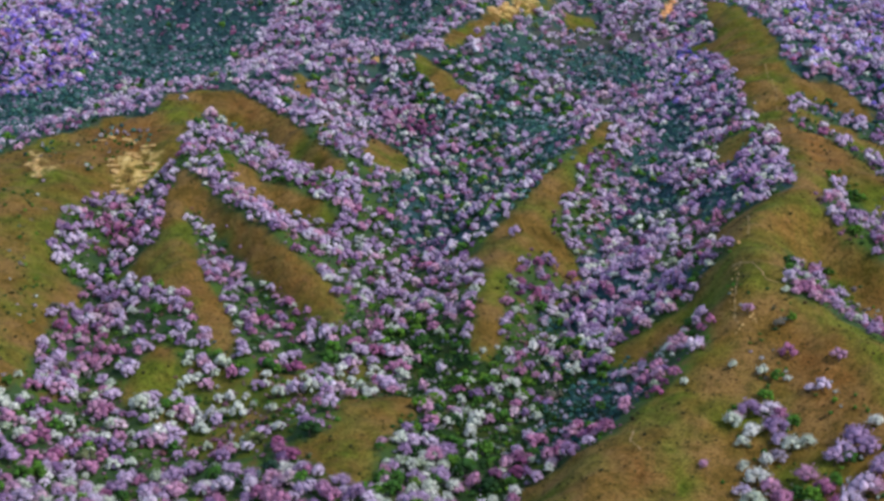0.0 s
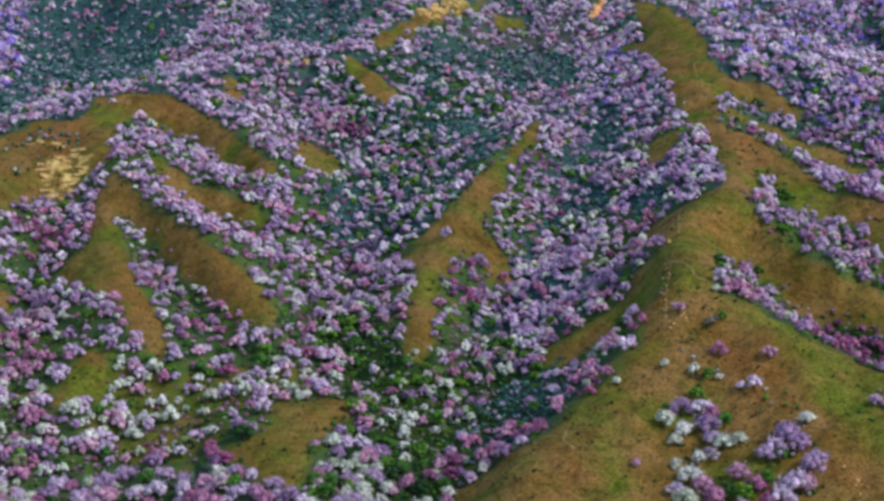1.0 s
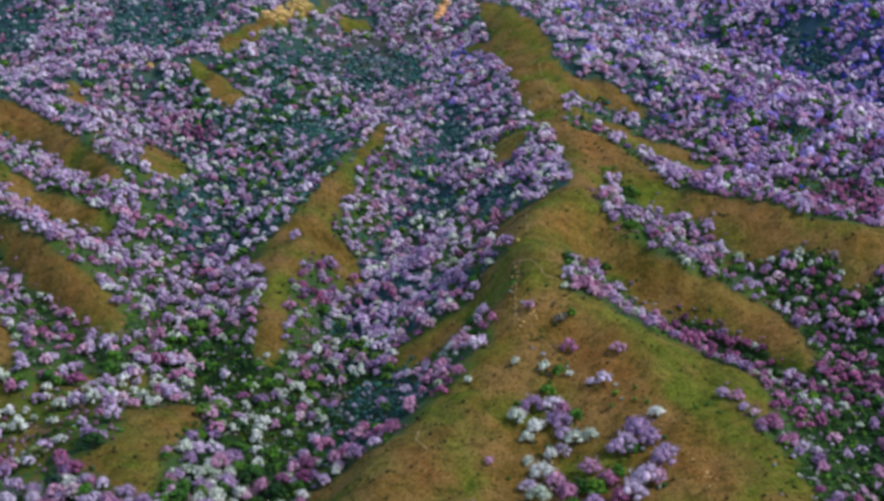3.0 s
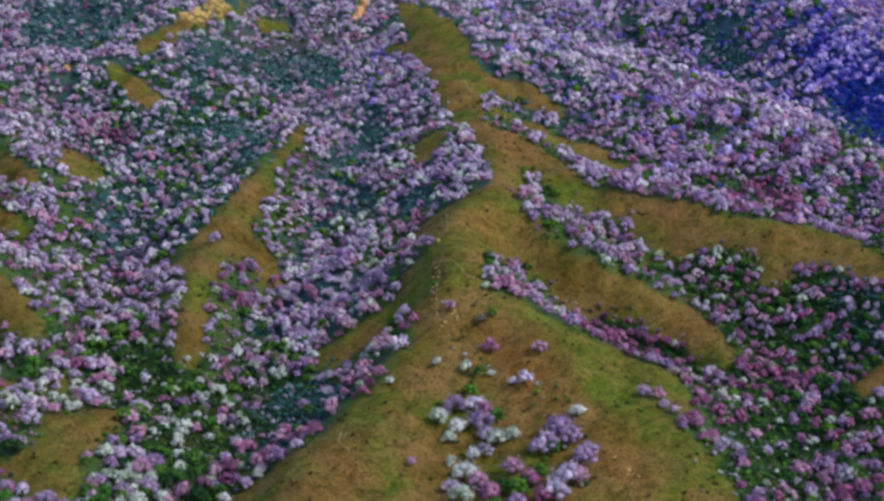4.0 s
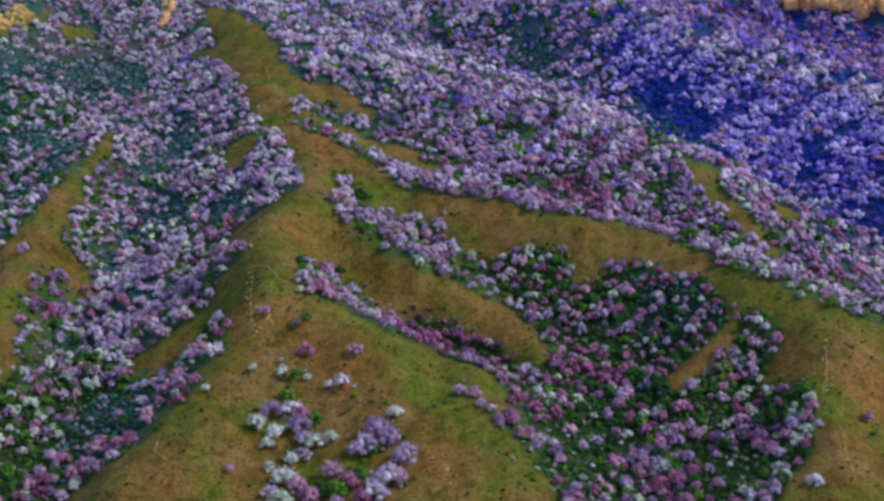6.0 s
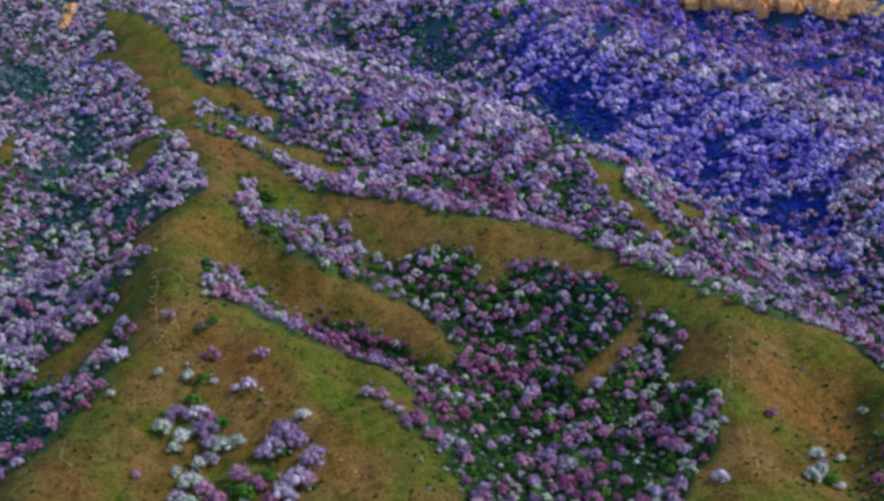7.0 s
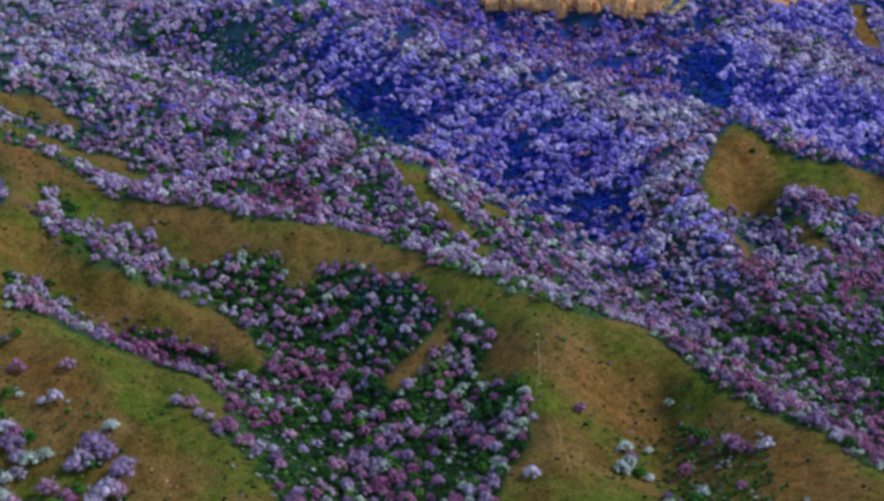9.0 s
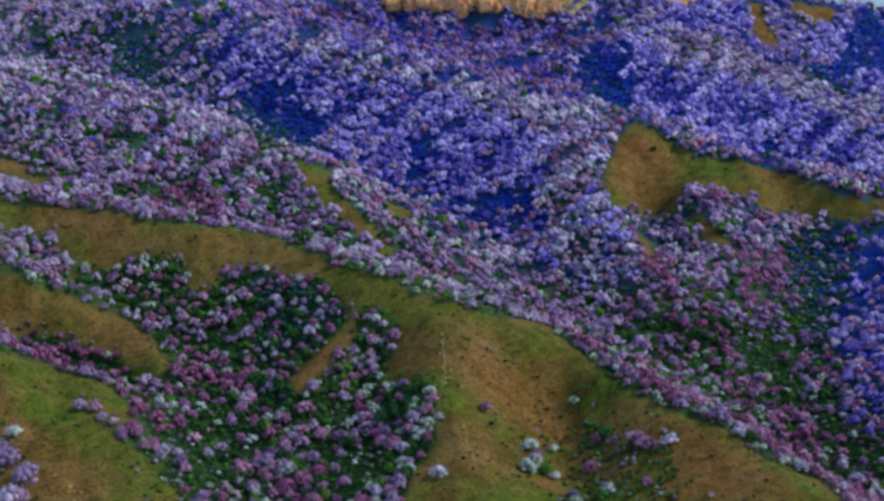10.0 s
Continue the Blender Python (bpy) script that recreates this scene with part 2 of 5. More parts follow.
line("far_spur", (-455, 1153, 36), (-435, 1092, 27), (-419, 1008, 17))
line("far_dip", (-430, 1163, 14), (-404, 1061, 9))
line("far_spur_b", (-311, 1141, 39), (-295, 1093, 32), (-306, 1049, 22))
line("back_crest", (413, 1163, 31), (468, 1160, 30), (501, 1166, 29), (526, 1162, 27), (545, 1165, 20))

# ---- what covers the ground, as outlines in plan ----
patch("grass", (-342, 751), (-333, 766), (-325, 789), (-314, 809), (-295, 807), (-300, 843), (-293, 861), (-279, 862), (-268, 826), (-277, 821), (-270, 790), (-269, 768), (-264, 746), (-267, 744), (-276, 743), (-275, 735), (-283, 725), (-288, 706), (-290, 689), (-284, 666), (-276, 643), (-269, 636), (-258, 627), (-256, 618), (-261, 610), (-261, 597), (-255, 590), (-251, 570), (-245, 542), (-245, 527), (-248, 510), (-355, 745))
patch("grass", (-279, 862), (-263, 844), (-248, 828), (-231, 806), (-214, 779), (-200, 761), (-191, 746), (-199, 747), (-215, 768), (-228, 785), (-244, 806), (-255, 816), (-267, 821), (-276, 827), (-281, 850))
patch("grass", (-251, 759), (-233, 731), (-222, 723), (-212, 719), (-199, 715), (-188, 705), (-184, 699), (-191, 701), (-202, 708), (-213, 715), (-223, 717), (-232, 718))
patch("grass", (-206, 841), (-196, 836), (-186, 823), (-178, 801), (-179, 773), (-186, 770), (-194, 783))
patch("grass", (-255, 724), (-249, 714), (-229, 688), (-208, 661), (-190, 643), (-177, 633), (-167, 622), (-159, 604), (-161, 598), (-169, 608), (-179, 618), (-192, 633), (-207, 652), (-218, 666), (-229, 681), (-238, 688), (-245, 690))
patch("grass", (-253, 705), (-242, 691), (-231, 664), (-219, 638), (-208, 616), (-197, 598), (-188, 582), (-190, 574), (-200, 583), (-206, 595), (-216, 608), (-224, 616), (-237, 628), (-245, 637), (-243, 649), (-235, 647), (-244, 672))
patch("grass", (-211, 570), (-205, 570), (-200, 557), (-203, 549), (-208, 543), (-214, 543), (-213, 548), (-213, 556), (-213, 567))
patch("grass", (-144, 540), (-134, 542), (-125, 549), (-123, 556), (-121, 538), (-124, 528), (-125, 516), (-125, 505), (-125, 497), (-125, 491), (-134, 495), (-142, 506), (-151, 514), (-144, 514), (-140, 519), (-139, 527))
patch("grass", (-255, 890), (-248, 892), (-241, 877), (-244, 864), (-250, 878))
patch("grass", (-208, 951), (-198, 943), (-185, 924), (-173, 900), (-174, 880), (-184, 889), (-193, 908), (-204, 925))
patch("grass", (-203, 985), (-197, 1027), (-190, 1060), (-181, 1096), (-171, 1120), (-164, 1157), (-170, 1110), (-176, 1085), (-182, 1048), (-188, 1029), (-187, 1008), (-195, 974))
patch("grass", (-160, 1141), (-146, 1153), (-141, 1139), (-147, 1107), (-156, 1102))
patch("russet", (-104, 1176), (-94, 1174), (-93, 1104), (-101, 1060), (-107, 977), (-111, 922), (-118, 934), (-114, 1002), (-109, 1084), (-104, 1126))
patch("grass", (-88, 1196), (-67, 1119), (-55, 1082), (-41, 1023), (-31, 950), (-29, 919), (-21, 899), (-5, 892), (5, 882), (15, 864), (5, 869), (-8, 880), (-19, 877), (-22, 830), (-21, 791), (-32, 790), (-35, 815), (-36, 836), (-42, 860), (-47, 907), (-56, 955), (-69, 1006), (-79, 1025), (-84, 1061), (-71, 1032), (-62, 1015), (-73, 1086))
patch("grass", (-22, 830), (-10, 839), (2, 841), (16, 820), (28, 802), (39, 788), (36, 707), (26, 745), (17, 768), (4, 775), (-7, 804), (-19, 805))
patch("grass", (-21, 791), (-9, 770), (2, 757), (12, 733), (18, 703), (16, 686), (10, 693), (2, 706), (-6, 710), (-3, 690), (-9, 657), (-15, 670), (-16, 704), (-20, 737), (-28, 778), (-32, 790))
patch("grass", (-32, 790), (-37, 765), (-42, 751), (-50, 770), (-48, 778), (-39, 779))
patch("grass", (18, 703), (28, 693), (39, 682), (51, 673), (61, 661), (73, 652), (86, 656), (98, 658), (106, 634), (115, 613), (117, 605), (111, 610), (102, 624), (91, 635), (84, 632), (85, 626), (77, 628), (76, 636), (75, 642), (64, 651), (57, 654), (53, 651), (44, 657), (42, 665), (35, 674), (24, 685), (16, 686))
patch("grass", (-15, 670), (-9, 657), (-4, 654), (3, 645), (12, 636), (22, 631), (31, 627), (40, 622), (51, 619), (57, 605), (62, 591), (60, 584), (54, 590), (52, 594), (46, 602), (39, 610), (32, 617), (23, 622), (16, 622), (8, 627), (1, 637), (-8, 642), (-17, 633), (-15, 597), (-33, 614), (-41, 664), (-41, 667), (-34, 666), (-24, 664))
patch("grass", (-33, 614), (-15, 597), (-16, 577), (-8, 575), (0, 577), (11, 567), (22, 557), (32, 549), (42, 548), (45, 533), (41, 529), (34, 534), (29, 541), (27, 539), (32, 529), (38, 518), (42, 511), (46, 509), (50, 501), (52, 491), (52, 478), (-82, 501), (-71, 511), (-60, 516), (-54, 531), (-46, 540), (-40, 552), (-35, 562), (-36, 572), (-42, 597), (-52, 595), (-61, 590), (-67, 589), (-70, 598), (-64, 600), (-55, 602), (-46, 605), (-42, 609), (-43, 616), (-40, 617), (-35, 612))
patch("grass", (-102, 915), (-99, 903), (-95, 807), (-100, 791), (-103, 769), (-106, 755), (-100, 749), (-104, 736), (-102, 721), (-108, 698), (-99, 693), (-92, 688), (-89, 682), (-91, 676), (-97, 676), (-103, 683), (-109, 672), (-110, 659), (-112, 648), (-109, 624), (-107, 606), (-107, 590), (-112, 588), (-116, 603), (-117, 622), (-117, 637), (-119, 651), (-130, 672), (-125, 678), (-119, 692), (-115, 720), (-112, 750), (-106, 767), (-103, 793), (-98, 821))
patch("grass", (17, 698), (28, 690), (45, 676), (53, 667), (68, 657), (75, 652), (85, 656), (94, 652), (102, 634), (112, 626), (118, 607), (115, 605), (103, 617), (94, 630), (86, 636), (81, 636), (81, 630), (77, 624), (75, 627), (75, 639), (70, 649), (63, 650), (55, 652), (51, 648), (41, 659), (34, 668), (33, 676), (16, 689))
patch("grass", (118, 607), (125, 594), (133, 585), (142, 575), (152, 567), (165, 566), (177, 569), (179, 552), (183, 534), (186, 521), (187, 514), (194, 504), (202, 490), (206, 479), (207, 470), (214, 463), (223, 461), (225, 452), (219, 435), (109, 474), (117, 492), (123, 496), (129, 509), (132, 522), (131, 533), (127, 545), (122, 552), (125, 560), (131, 562), (133, 571), (131, 581), (123, 588), (118, 597), (115, 605))
patch("grass", (122, 583), (114, 579), (105, 573), (100, 572), (94, 561), (100, 557), (106, 561), (112, 573), (117, 577), (121, 580))
patch("grass", (294, 812), (300, 806), (304, 790), (309, 777), (315, 771), (323, 766), (333, 759), (342, 745), (345, 735), (352, 728), (363, 719), (376, 715), (370, 704), (354, 720), (344, 732), (336, 737), (327, 732), (319, 739), (311, 742), (302, 750), (293, 755), (293, 747), (282, 758), (260, 739), (258, 743), (263, 760), (276, 786), (286, 801))
patch("grass", (260, 720), (268, 718), (256, 673), (250, 661), (257, 699))
patch("grass", (291, 730), (292, 708), (292, 684), (288, 680), (287, 701), (288, 725))
patch("grass", (138, 782), (149, 785), (157, 778), (145, 760), (148, 745), (152, 724), (158, 711), (159, 700), (155, 699), (150, 714), (145, 732), (140, 751), (137, 770))
patch("grass", (172, 774), (184, 767), (174, 735), (168, 746))
patch("grass", (21, 822), (29, 807), (38, 788), (35, 705), (27, 752), (19, 770))
patch("grass", (490, 1146), (502, 1151), (492, 1119), (483, 1078), (455, 1025), (468, 1077), (481, 1119))
patch("grass", (520, 1152), (559, 1174), (561, 1154), (533, 1135), (521, 1143))
patch("russet", (186, 1088), (235, 1204), (211, 1051), (193, 1022))
patch("russet", (374, 1123), (383, 1090), (368, 1051), (366, 1090))
patch("grove", (-15, 616), (-8, 642), (3, 630), (3, 616), (-3, 584), (-12, 598))
patch("grove", (169, 511), (180, 509), (187, 485), (178, 454), (153, 468))
patch("grove", (163, 511), (155, 511), (147, 491), (154, 492))
patch("grove", (122, 583), (131, 575), (123, 550), (116, 566))
patch("scrub", (-480, 1219), (-365, 1218), (-333, 1061), (-385, 994), (-396, 988), (-427, 1089))
patch("scrub", (-302, 1190), (-218, 1196), (-221, 959), (-268, 1075))
patch("scrub", (350, 722), (362, 702), (323, 623), (319, 666), (286, 613), (258, 548), (267, 590), (311, 678))
patch("scrub", (338, 1026), (370, 1034), (339, 954), (325, 967))
patch("scrub", (223, 781), (232, 772), (219, 751), (210, 770), (210, 807))
patch("white", (-202, 565), (-179, 552), (-161, 578), (-129, 582), (-123, 555), (-156, 534), (-156, 511), (-188, 513), (-197, 531))
patch("white", (-119, 498), (-107, 509), (-97, 474), (-113, 471))
patch("rock", (248, 1231), (394, 1163), (381, 1136), (358, 1154), (323, 1166), (275, 1189), (243, 1208))
patch("rock", (-193, 1046), (-181, 1119), (-170, 1121), (-182, 1067))
patch("rock", (-238, 920), (-221, 932), (-216, 925), (-227, 921))
patch("rock", (-109, 1219), (-99, 1220), (-97, 1094), (-103, 1107))
# slopes whose haze and shade are painted blue
patch("hazy_shade", (150, 1057), (207, 974), (255, 875), (292, 815), (258, 749), (239, 652), (224, 693), (215, 756), (190, 830), (159, 941), (139, 1029))
patch("hazy_shade", (341, 1056), (388, 1046), (439, 932), (447, 854), (412, 784), (320, 790), (339, 954))
patch("hazy_shade", (521, 1123), (610, 1171), (457, 874), (452, 939))
patch("hazy_shade", (351, 710), (365, 694), (265, 498), (264, 525), (284, 578))
patch("teal", (-575, 1230), (-481, 1218), (-399, 1006), (-445, 940))
patch("hazy_shade", (437, 1139), (488, 1144), (463, 1081), (417, 1076))
patch("teal", (-480, 1219), (-365, 1218), (-333, 1061), (-385, 994), (-402, 1005))
patch("thin", (-213, 922), (-176, 1031), (-133, 1044), (-101, 794), (-116, 678), (-154, 699), (-187, 726), (-184, 863))
patch("thin", (-250, 539), (-207, 570), (-127, 590), (-98, 570), (-78, 470), (-222, 450))
patch("leafy", (43, 663), (73, 632), (112, 608), (133, 542), (118, 463), (48, 478), (63, 593))
patch("leafy", (328, 718), (350, 713), (262, 528), (255, 563))
patch("leafy", (-164, 650), (-102, 591), (-79, 562), (-77, 470), (-111, 471), (-138, 588))
patch("leafy", (-208, 923), (-170, 992), (-127, 935), (-113, 697), (-152, 710))
patch("leafy", (-96, 649), (-69, 590), (-53, 547), (-74, 523), (-95, 572))
patch("teal", (-90, 1004), (-57, 862), (-63, 757), (-82, 731), (-85, 689), (-88, 638), (-91, 617), (-91, 672), (-88, 765), (-86, 884))
patch("brush", (-23, 568), (-14, 572), (-11, 558), (-14, 538), (-22, 534), (-24, 549))
patch("brush", (-4, 538), (10, 530), (10, 520), (-1, 522))
patch("brush", (39, 515), (50, 514), (58, 487), (46, 490))
patch("brush", (172, 520), (182, 519), (178, 499), (170, 504))
patch("brush", (147, 517), (157, 521), (143, 481), (140, 486))
patch("brush", (148, 550), (166, 541), (156, 538), (145, 547))
patch("brush", (0, 710), (10, 696), (19, 682), (3, 686))
patch("brush", (-310, 687), (-303, 699), (-266, 602), (-261, 573))
patch("violet", (-575, 1230), (-480, 1219), (-399, 1006), (-415, 956), (-435, 916))
patch("violet", (315, 667), (336, 637), (264, 494), (259, 521))
# dim basins, their low light painted as darker floor and petals
patch("dusky", (43, 663), (73, 632), (113, 610), (134, 539), (118, 463), (48, 478), (63, 593))
patch("dusky", (161, 553), (245, 628), (296, 635), (279, 524), (229, 427), (216, 440), (207, 486), (185, 518))
patch("dusky", (21, 624), (52, 598), (68, 580), (57, 483), (49, 520), (29, 549), (17, 610))
patch("dusky", (169, 517), (192, 494), (175, 438), (147, 449))
patch("frost", (-147, 582), (-99, 578), (-77, 470), (-120, 469))
patch("frost", (-258, 531), (-203, 569), (-169, 468), (-222, 450))
patch("frost", (-207, 894), (-167, 974), (-134, 910), (-114, 687), (-158, 698))
patch("teal", (-428, 943), (-398, 995), (-341, 1056), (-269, 1083), (-212, 1161), (-365, 1218), (-575, 1230))
patch("teal", (-187, 852), (-156, 915), (-135, 882), (-120, 700), (-139, 686), (-164, 703))
patch("teal", (-75, 593), (-52, 560), (-55, 537), (-74, 523), (-84, 548))
patch("frost", (-94, 611), (-97, 655), (-86, 695), (-68, 699), (-40, 673), (-17, 672), (-16, 702), (-33, 771), (-52, 754), (-75, 728), (-84, 713), (-85, 671), (-66, 594), (-82, 582))
patch("brush", (-30, 529), (-4, 518), (-12, 492), (-22, 487))
patch("brush", (11, 524), (17, 504), (9, 474), (-15, 476), (0, 510))
patch("brush", (147, 549), (167, 539), (183, 523), (180, 524), (163, 538), (144, 543))
patch("brush", (182, 470), (187, 457), (187, 438), (173, 446))
patch("brush", (-340, 770), (-328, 771), (-304, 725), (-305, 698))
patch("brush", (-316, 785), (-283, 778), (-277, 755), (-293, 740))
patch("brush", (170, 519), (194, 495), (177, 444), (148, 457))
patch("leafy", (206, 636), (256, 628), (286, 613), (248, 531), (221, 541), (193, 541))
patch("frost", (-77, 641), (-68, 737), (-54, 758), (-59, 938), (-35, 863), (-18, 772), (-36, 673), (-51, 606))
patch("brush", (160, 532), (171, 535), (169, 517), (164, 508), (159, 518))
patch("brush", (180, 534), (192, 522), (182, 510), (178, 523))
patch("hollow", (548, 1124), (584, 1146), (602, 1141), (489, 922), (477, 958), (518, 1069))
patch("hollow", (346, 1049), (378, 1037), (362, 1001), (331, 948), (321, 955), (331, 1013))
patch("hollow", (225, 790), (241, 775), (227, 753), (214, 752), (214, 775))
patch("hollow", (310, 667), (346, 719), (343, 696), (284, 578), (285, 602))
patch("hollow", (92, 1116), (112, 1094), (117, 1064), (101, 1087))
patch("frost", (181, 857), (223, 800), (213, 746), (172, 697), (148, 727))
patch("frost", (-425, 936), (-396, 988), (-358, 1036), (-339, 979), (-380, 947), (-349, 766))
patch("thin", (-425, 936), (-396, 988), (-358, 1036), (-279, 1070), (-247, 944), (-295, 852), (-340, 846), (-343, 753))
patch("hollow", (-465, 1190), (-361, 1192), (-340, 1073), (-358, 1036), (-385, 994), (-373, 921), (-378, 795), (-444, 936), (-404, 984), (-411, 1040))
patch("hollow", (-292, 1108), (-292, 1191), (-259, 1266), (-229, 1117), (-251, 1089), (-278, 1052))
patch("russet", (-169, 1081), (-113, 1181), (-102, 1013), (-120, 926), (-150, 960))
patch("russet", (-240, 874), (-229, 918), (-204, 881), (-199, 795), (-214, 789))
patch("thin", (-169, 1081), (-113, 1181), (-102, 1013), (-120, 926), (-150, 960))
patch("thin", (-204, 991), (-163, 1066), (-111, 786), (-139, 755), (-161, 778))
patch("teal", (-94, 1086), (-76, 1087), (-60, 1020), (-66, 958), (-71, 915), (-61, 854), (-76, 857), (-86, 904))
patch("violet", (-89, 1064), (-74, 1067), (-64, 1004), (-72, 957), (-77, 925), (-67, 863), (-77, 867), (-84, 912))
patch("thin", (-128, 818), (-122, 865), (-106, 785), (-117, 765))
patch("teal", (-128, 818), (-122, 865), (-106, 785), (-117, 765))
patch("hollow", (-85, 737), (-74, 756), (-63, 757), (-59, 740), (-71, 731), (-79, 724))
patch("teal", (-85, 737), (-74, 756), (-63, 757), (-59, 740), (-71, 731), (-79, 724))
patch("teal", (-52, 760), (-33, 763), (-18, 702), (-20, 662), (-41, 689))
patch("hollow", (-81, 576), (-72, 586), (-55, 569), (-55, 537), (-67, 534), (-78, 526), (-85, 555))
patch("hollow", (-126, 609), (-113, 602), (-104, 583), (-117, 578))
patch("white", (-119, 576), (-100, 579), (-88, 565), (-91, 528), (-107, 525))
patch("frost", (112, 571), (135, 533), (119, 475), (99, 492))
patch("violet", (92, 613), (113, 597), (107, 582), (88, 571), (86, 592))
patch("frost", (-97, 681), (-76, 710), (-43, 655), (-39, 581), (-66, 608), (-88, 648))
patch("teal", (310, 667), (347, 721), (351, 710), (284, 578), (264, 525), (260, 532), (278, 592))
patch("gap", (-178, 1002), (-169, 1014), (-158, 932), (-147, 847), (-153, 846), (-164, 924))
patch("gap", (-151, 896), (-132, 909), (-120, 804), (-142, 855))
patch("gap", (-166, 1015), (-146, 1060), (-106, 1050), (-95, 973), (-111, 962), (-125, 961), (-142, 984))
patch("gap", (-127, 876), (-110, 821), (-108, 771), (-116, 764), (-122, 789))
patch("gap", (-83, 922), (-70, 890), (-61, 842), (-67, 814), (-73, 801), (-83, 785), (-87, 790), (-80, 832), (-79, 875))
patch("gap", (-98, 702), (-85, 736), (-83, 718), (-91, 697), (-95, 696))
patch("gap", (-47, 720), (-33, 700), (-36, 673), (-49, 686), (-58, 705), (-53, 712))
patch("gap", (-132, 612), (-113, 587), (-110, 573), (-121, 569), (-126, 584))
patch("gap", (-81, 588), (-54, 550), (-56, 537), (-66, 540), (-76, 535), (-79, 525), (-82, 555))
patch("gap", (-103, 617), (-96, 650), (-91, 624), (-95, 602), (-100, 601))
patch("gap", (-101, 542), (-92, 548), (-84, 526), (-96, 517))
patch("gap", (-229, 525), (-214, 537), (-211, 524), (-217, 504))
patch("gap", (-198, 512), (-188, 514), (-181, 498), (-189, 493))
patch("gap", (-201, 631), (-184, 620), (-185, 615), (-195, 609))
patch("gap", (-228, 663), (-217, 661), (-213, 647), (-215, 631))
patch("gap", (-162, 611), (-150, 634), (-146, 606), (-158, 594))
patch("gap", (-134, 607), (-121, 597), (-114, 569), (-124, 558))
patch("gap", (-451, 1153), (-429, 1086), (-392, 994), (-377, 1015), (-286, 884), (-340, 1053), (-324, 1078), (-326, 1119), (-326, 1144))
patch("gap", (-280, 1126), (-231, 1122), (-213, 1003), (-231, 938), (-276, 1083))
patch("gap", (-146, 547), (-170, 545), (-188, 530), (-185, 515), (-173, 520), (-154, 527))
patch("gap", (94, 1100), (119, 1079), (111, 1019), (98, 1059), (90, 1072))
patch("gap", (143, 996), (168, 987), (177, 945), (171, 898), (140, 800), (125, 822))
patch("gap", (68, 832), (82, 826), (81, 806), (70, 804))
patch("gap", (63, 778), (78, 781), (77, 766), (61, 689))
patch("gap", (122, 765), (128, 758), (124, 738), (117, 738))
patch("gap", (219, 794), (240, 790), (227, 780), (215, 765), (211, 784))
patch("gap", (205, 870), (216, 872), (206, 823), (198, 831))
patch("gap", (339, 1028), (369, 1022), (361, 990), (294, 829), (292, 877))
patch("gap", (331, 817), (400, 886), (352, 778), (331, 786))
patch("gap", (325, 710), (342, 722), (340, 701), (313, 659), (284, 605), (280, 615), (301, 657))
patch("gap", (235, 672), (243, 652), (235, 642), (231, 661))
patch("gap", (211, 725), (233, 687), (228, 679), (216, 710))
patch("gap", (260, 618), (285, 621), (278, 595), (262, 570), (255, 586))
patch("gap", (257, 538), (264, 507), (253, 484), (250, 510))
patch("gap", (70, 606), (81, 598), (85, 589), (73, 595))
patch("gap", (42, 558), (57, 575), (52, 548), (42, 534))
patch("gap", (92, 547), (100, 548), (110, 544), (109, 525), (98, 534))
patch("gap", (53, 530), (79, 550), (80, 527), (66, 498), (52, 486))
patch("gap", (95, 521), (114, 509), (112, 494), (97, 498))
patch("gap", (447, 1007), (462, 967), (548, 1125), (572, 1152), (583, 1143), (561, 1098), (438, 902), (439, 939))
patch("lush", (-33, 601), (-21, 582), (-11, 574), (0, 577), (11, 570), (22, 557), (32, 547), (41, 546), (45, 536), (37, 532), (27, 542), (15, 549), (2, 560), (-8, 571), (-18, 577))
patch("lush", (7, 554), (19, 544), (28, 533), (38, 517), (48, 507), (51, 492), (50, 482), (43, 490), (32, 505), (22, 521), (13, 536), (9, 544))
patch("lush", (-47, 541), (-37, 539), (-39, 526), (-48, 517), (-55, 510), (-59, 514), (-54, 530))
patch("lush", (-12, 659), (3, 646), (22, 632), (40, 621), (50, 617), (43, 614), (29, 623), (14, 632), (1, 643), (-8, 651))
patch("lush", (-37, 624), (-26, 614), (-19, 617), (-23, 590), (-33, 608))
patch("lush", (-78, 1142), (-63, 1109), (-40, 995), (-31, 930), (-37, 928), (-52, 1009))
patch("lush", (0, 708), (10, 693), (18, 686), (11, 683), (4, 692), (-1, 698))
patch("lush", (35, 672), (47, 654), (42, 653), (31, 666))
patch("earth", (-16, 567), (-4, 559), (7, 545), (10, 531), (0, 527), (-8, 533), (-14, 549))
patch("earth", (-16, 652), (-1, 645), (21, 629), (39, 618), (56, 601), (59, 591), (49, 602), (32, 617), (18, 624), (3, 637), (-12, 642), (-25, 628))
patch("earth", (-53, 504), (-47, 498), (-40, 486), (-42, 482), (-54, 481), (-54, 496))
patch("earth", (35, 683), (61, 660), (72, 651), (50, 659), (43, 668))
patch("earth", (79, 648), (97, 640), (112, 616), (104, 623), (89, 636), (80, 635))
patch("earth", (14, 514), (26, 505), (33, 484), (22, 482), (15, 500))
patch("earth", (-21, 785), (0, 753), (10, 718), (-2, 710), (-13, 726))
patch("earth", (127, 568), (137, 555), (135, 535), (125, 550))
patch("earth", (101, 580), (111, 575), (107, 562), (96, 562))
patch("earth", (189, 506), (199, 482), (205, 451), (208, 442), (178, 459), (186, 484))
patch("earth", (144, 542), (167, 536), (172, 527), (167, 515), (151, 518), (140, 523))
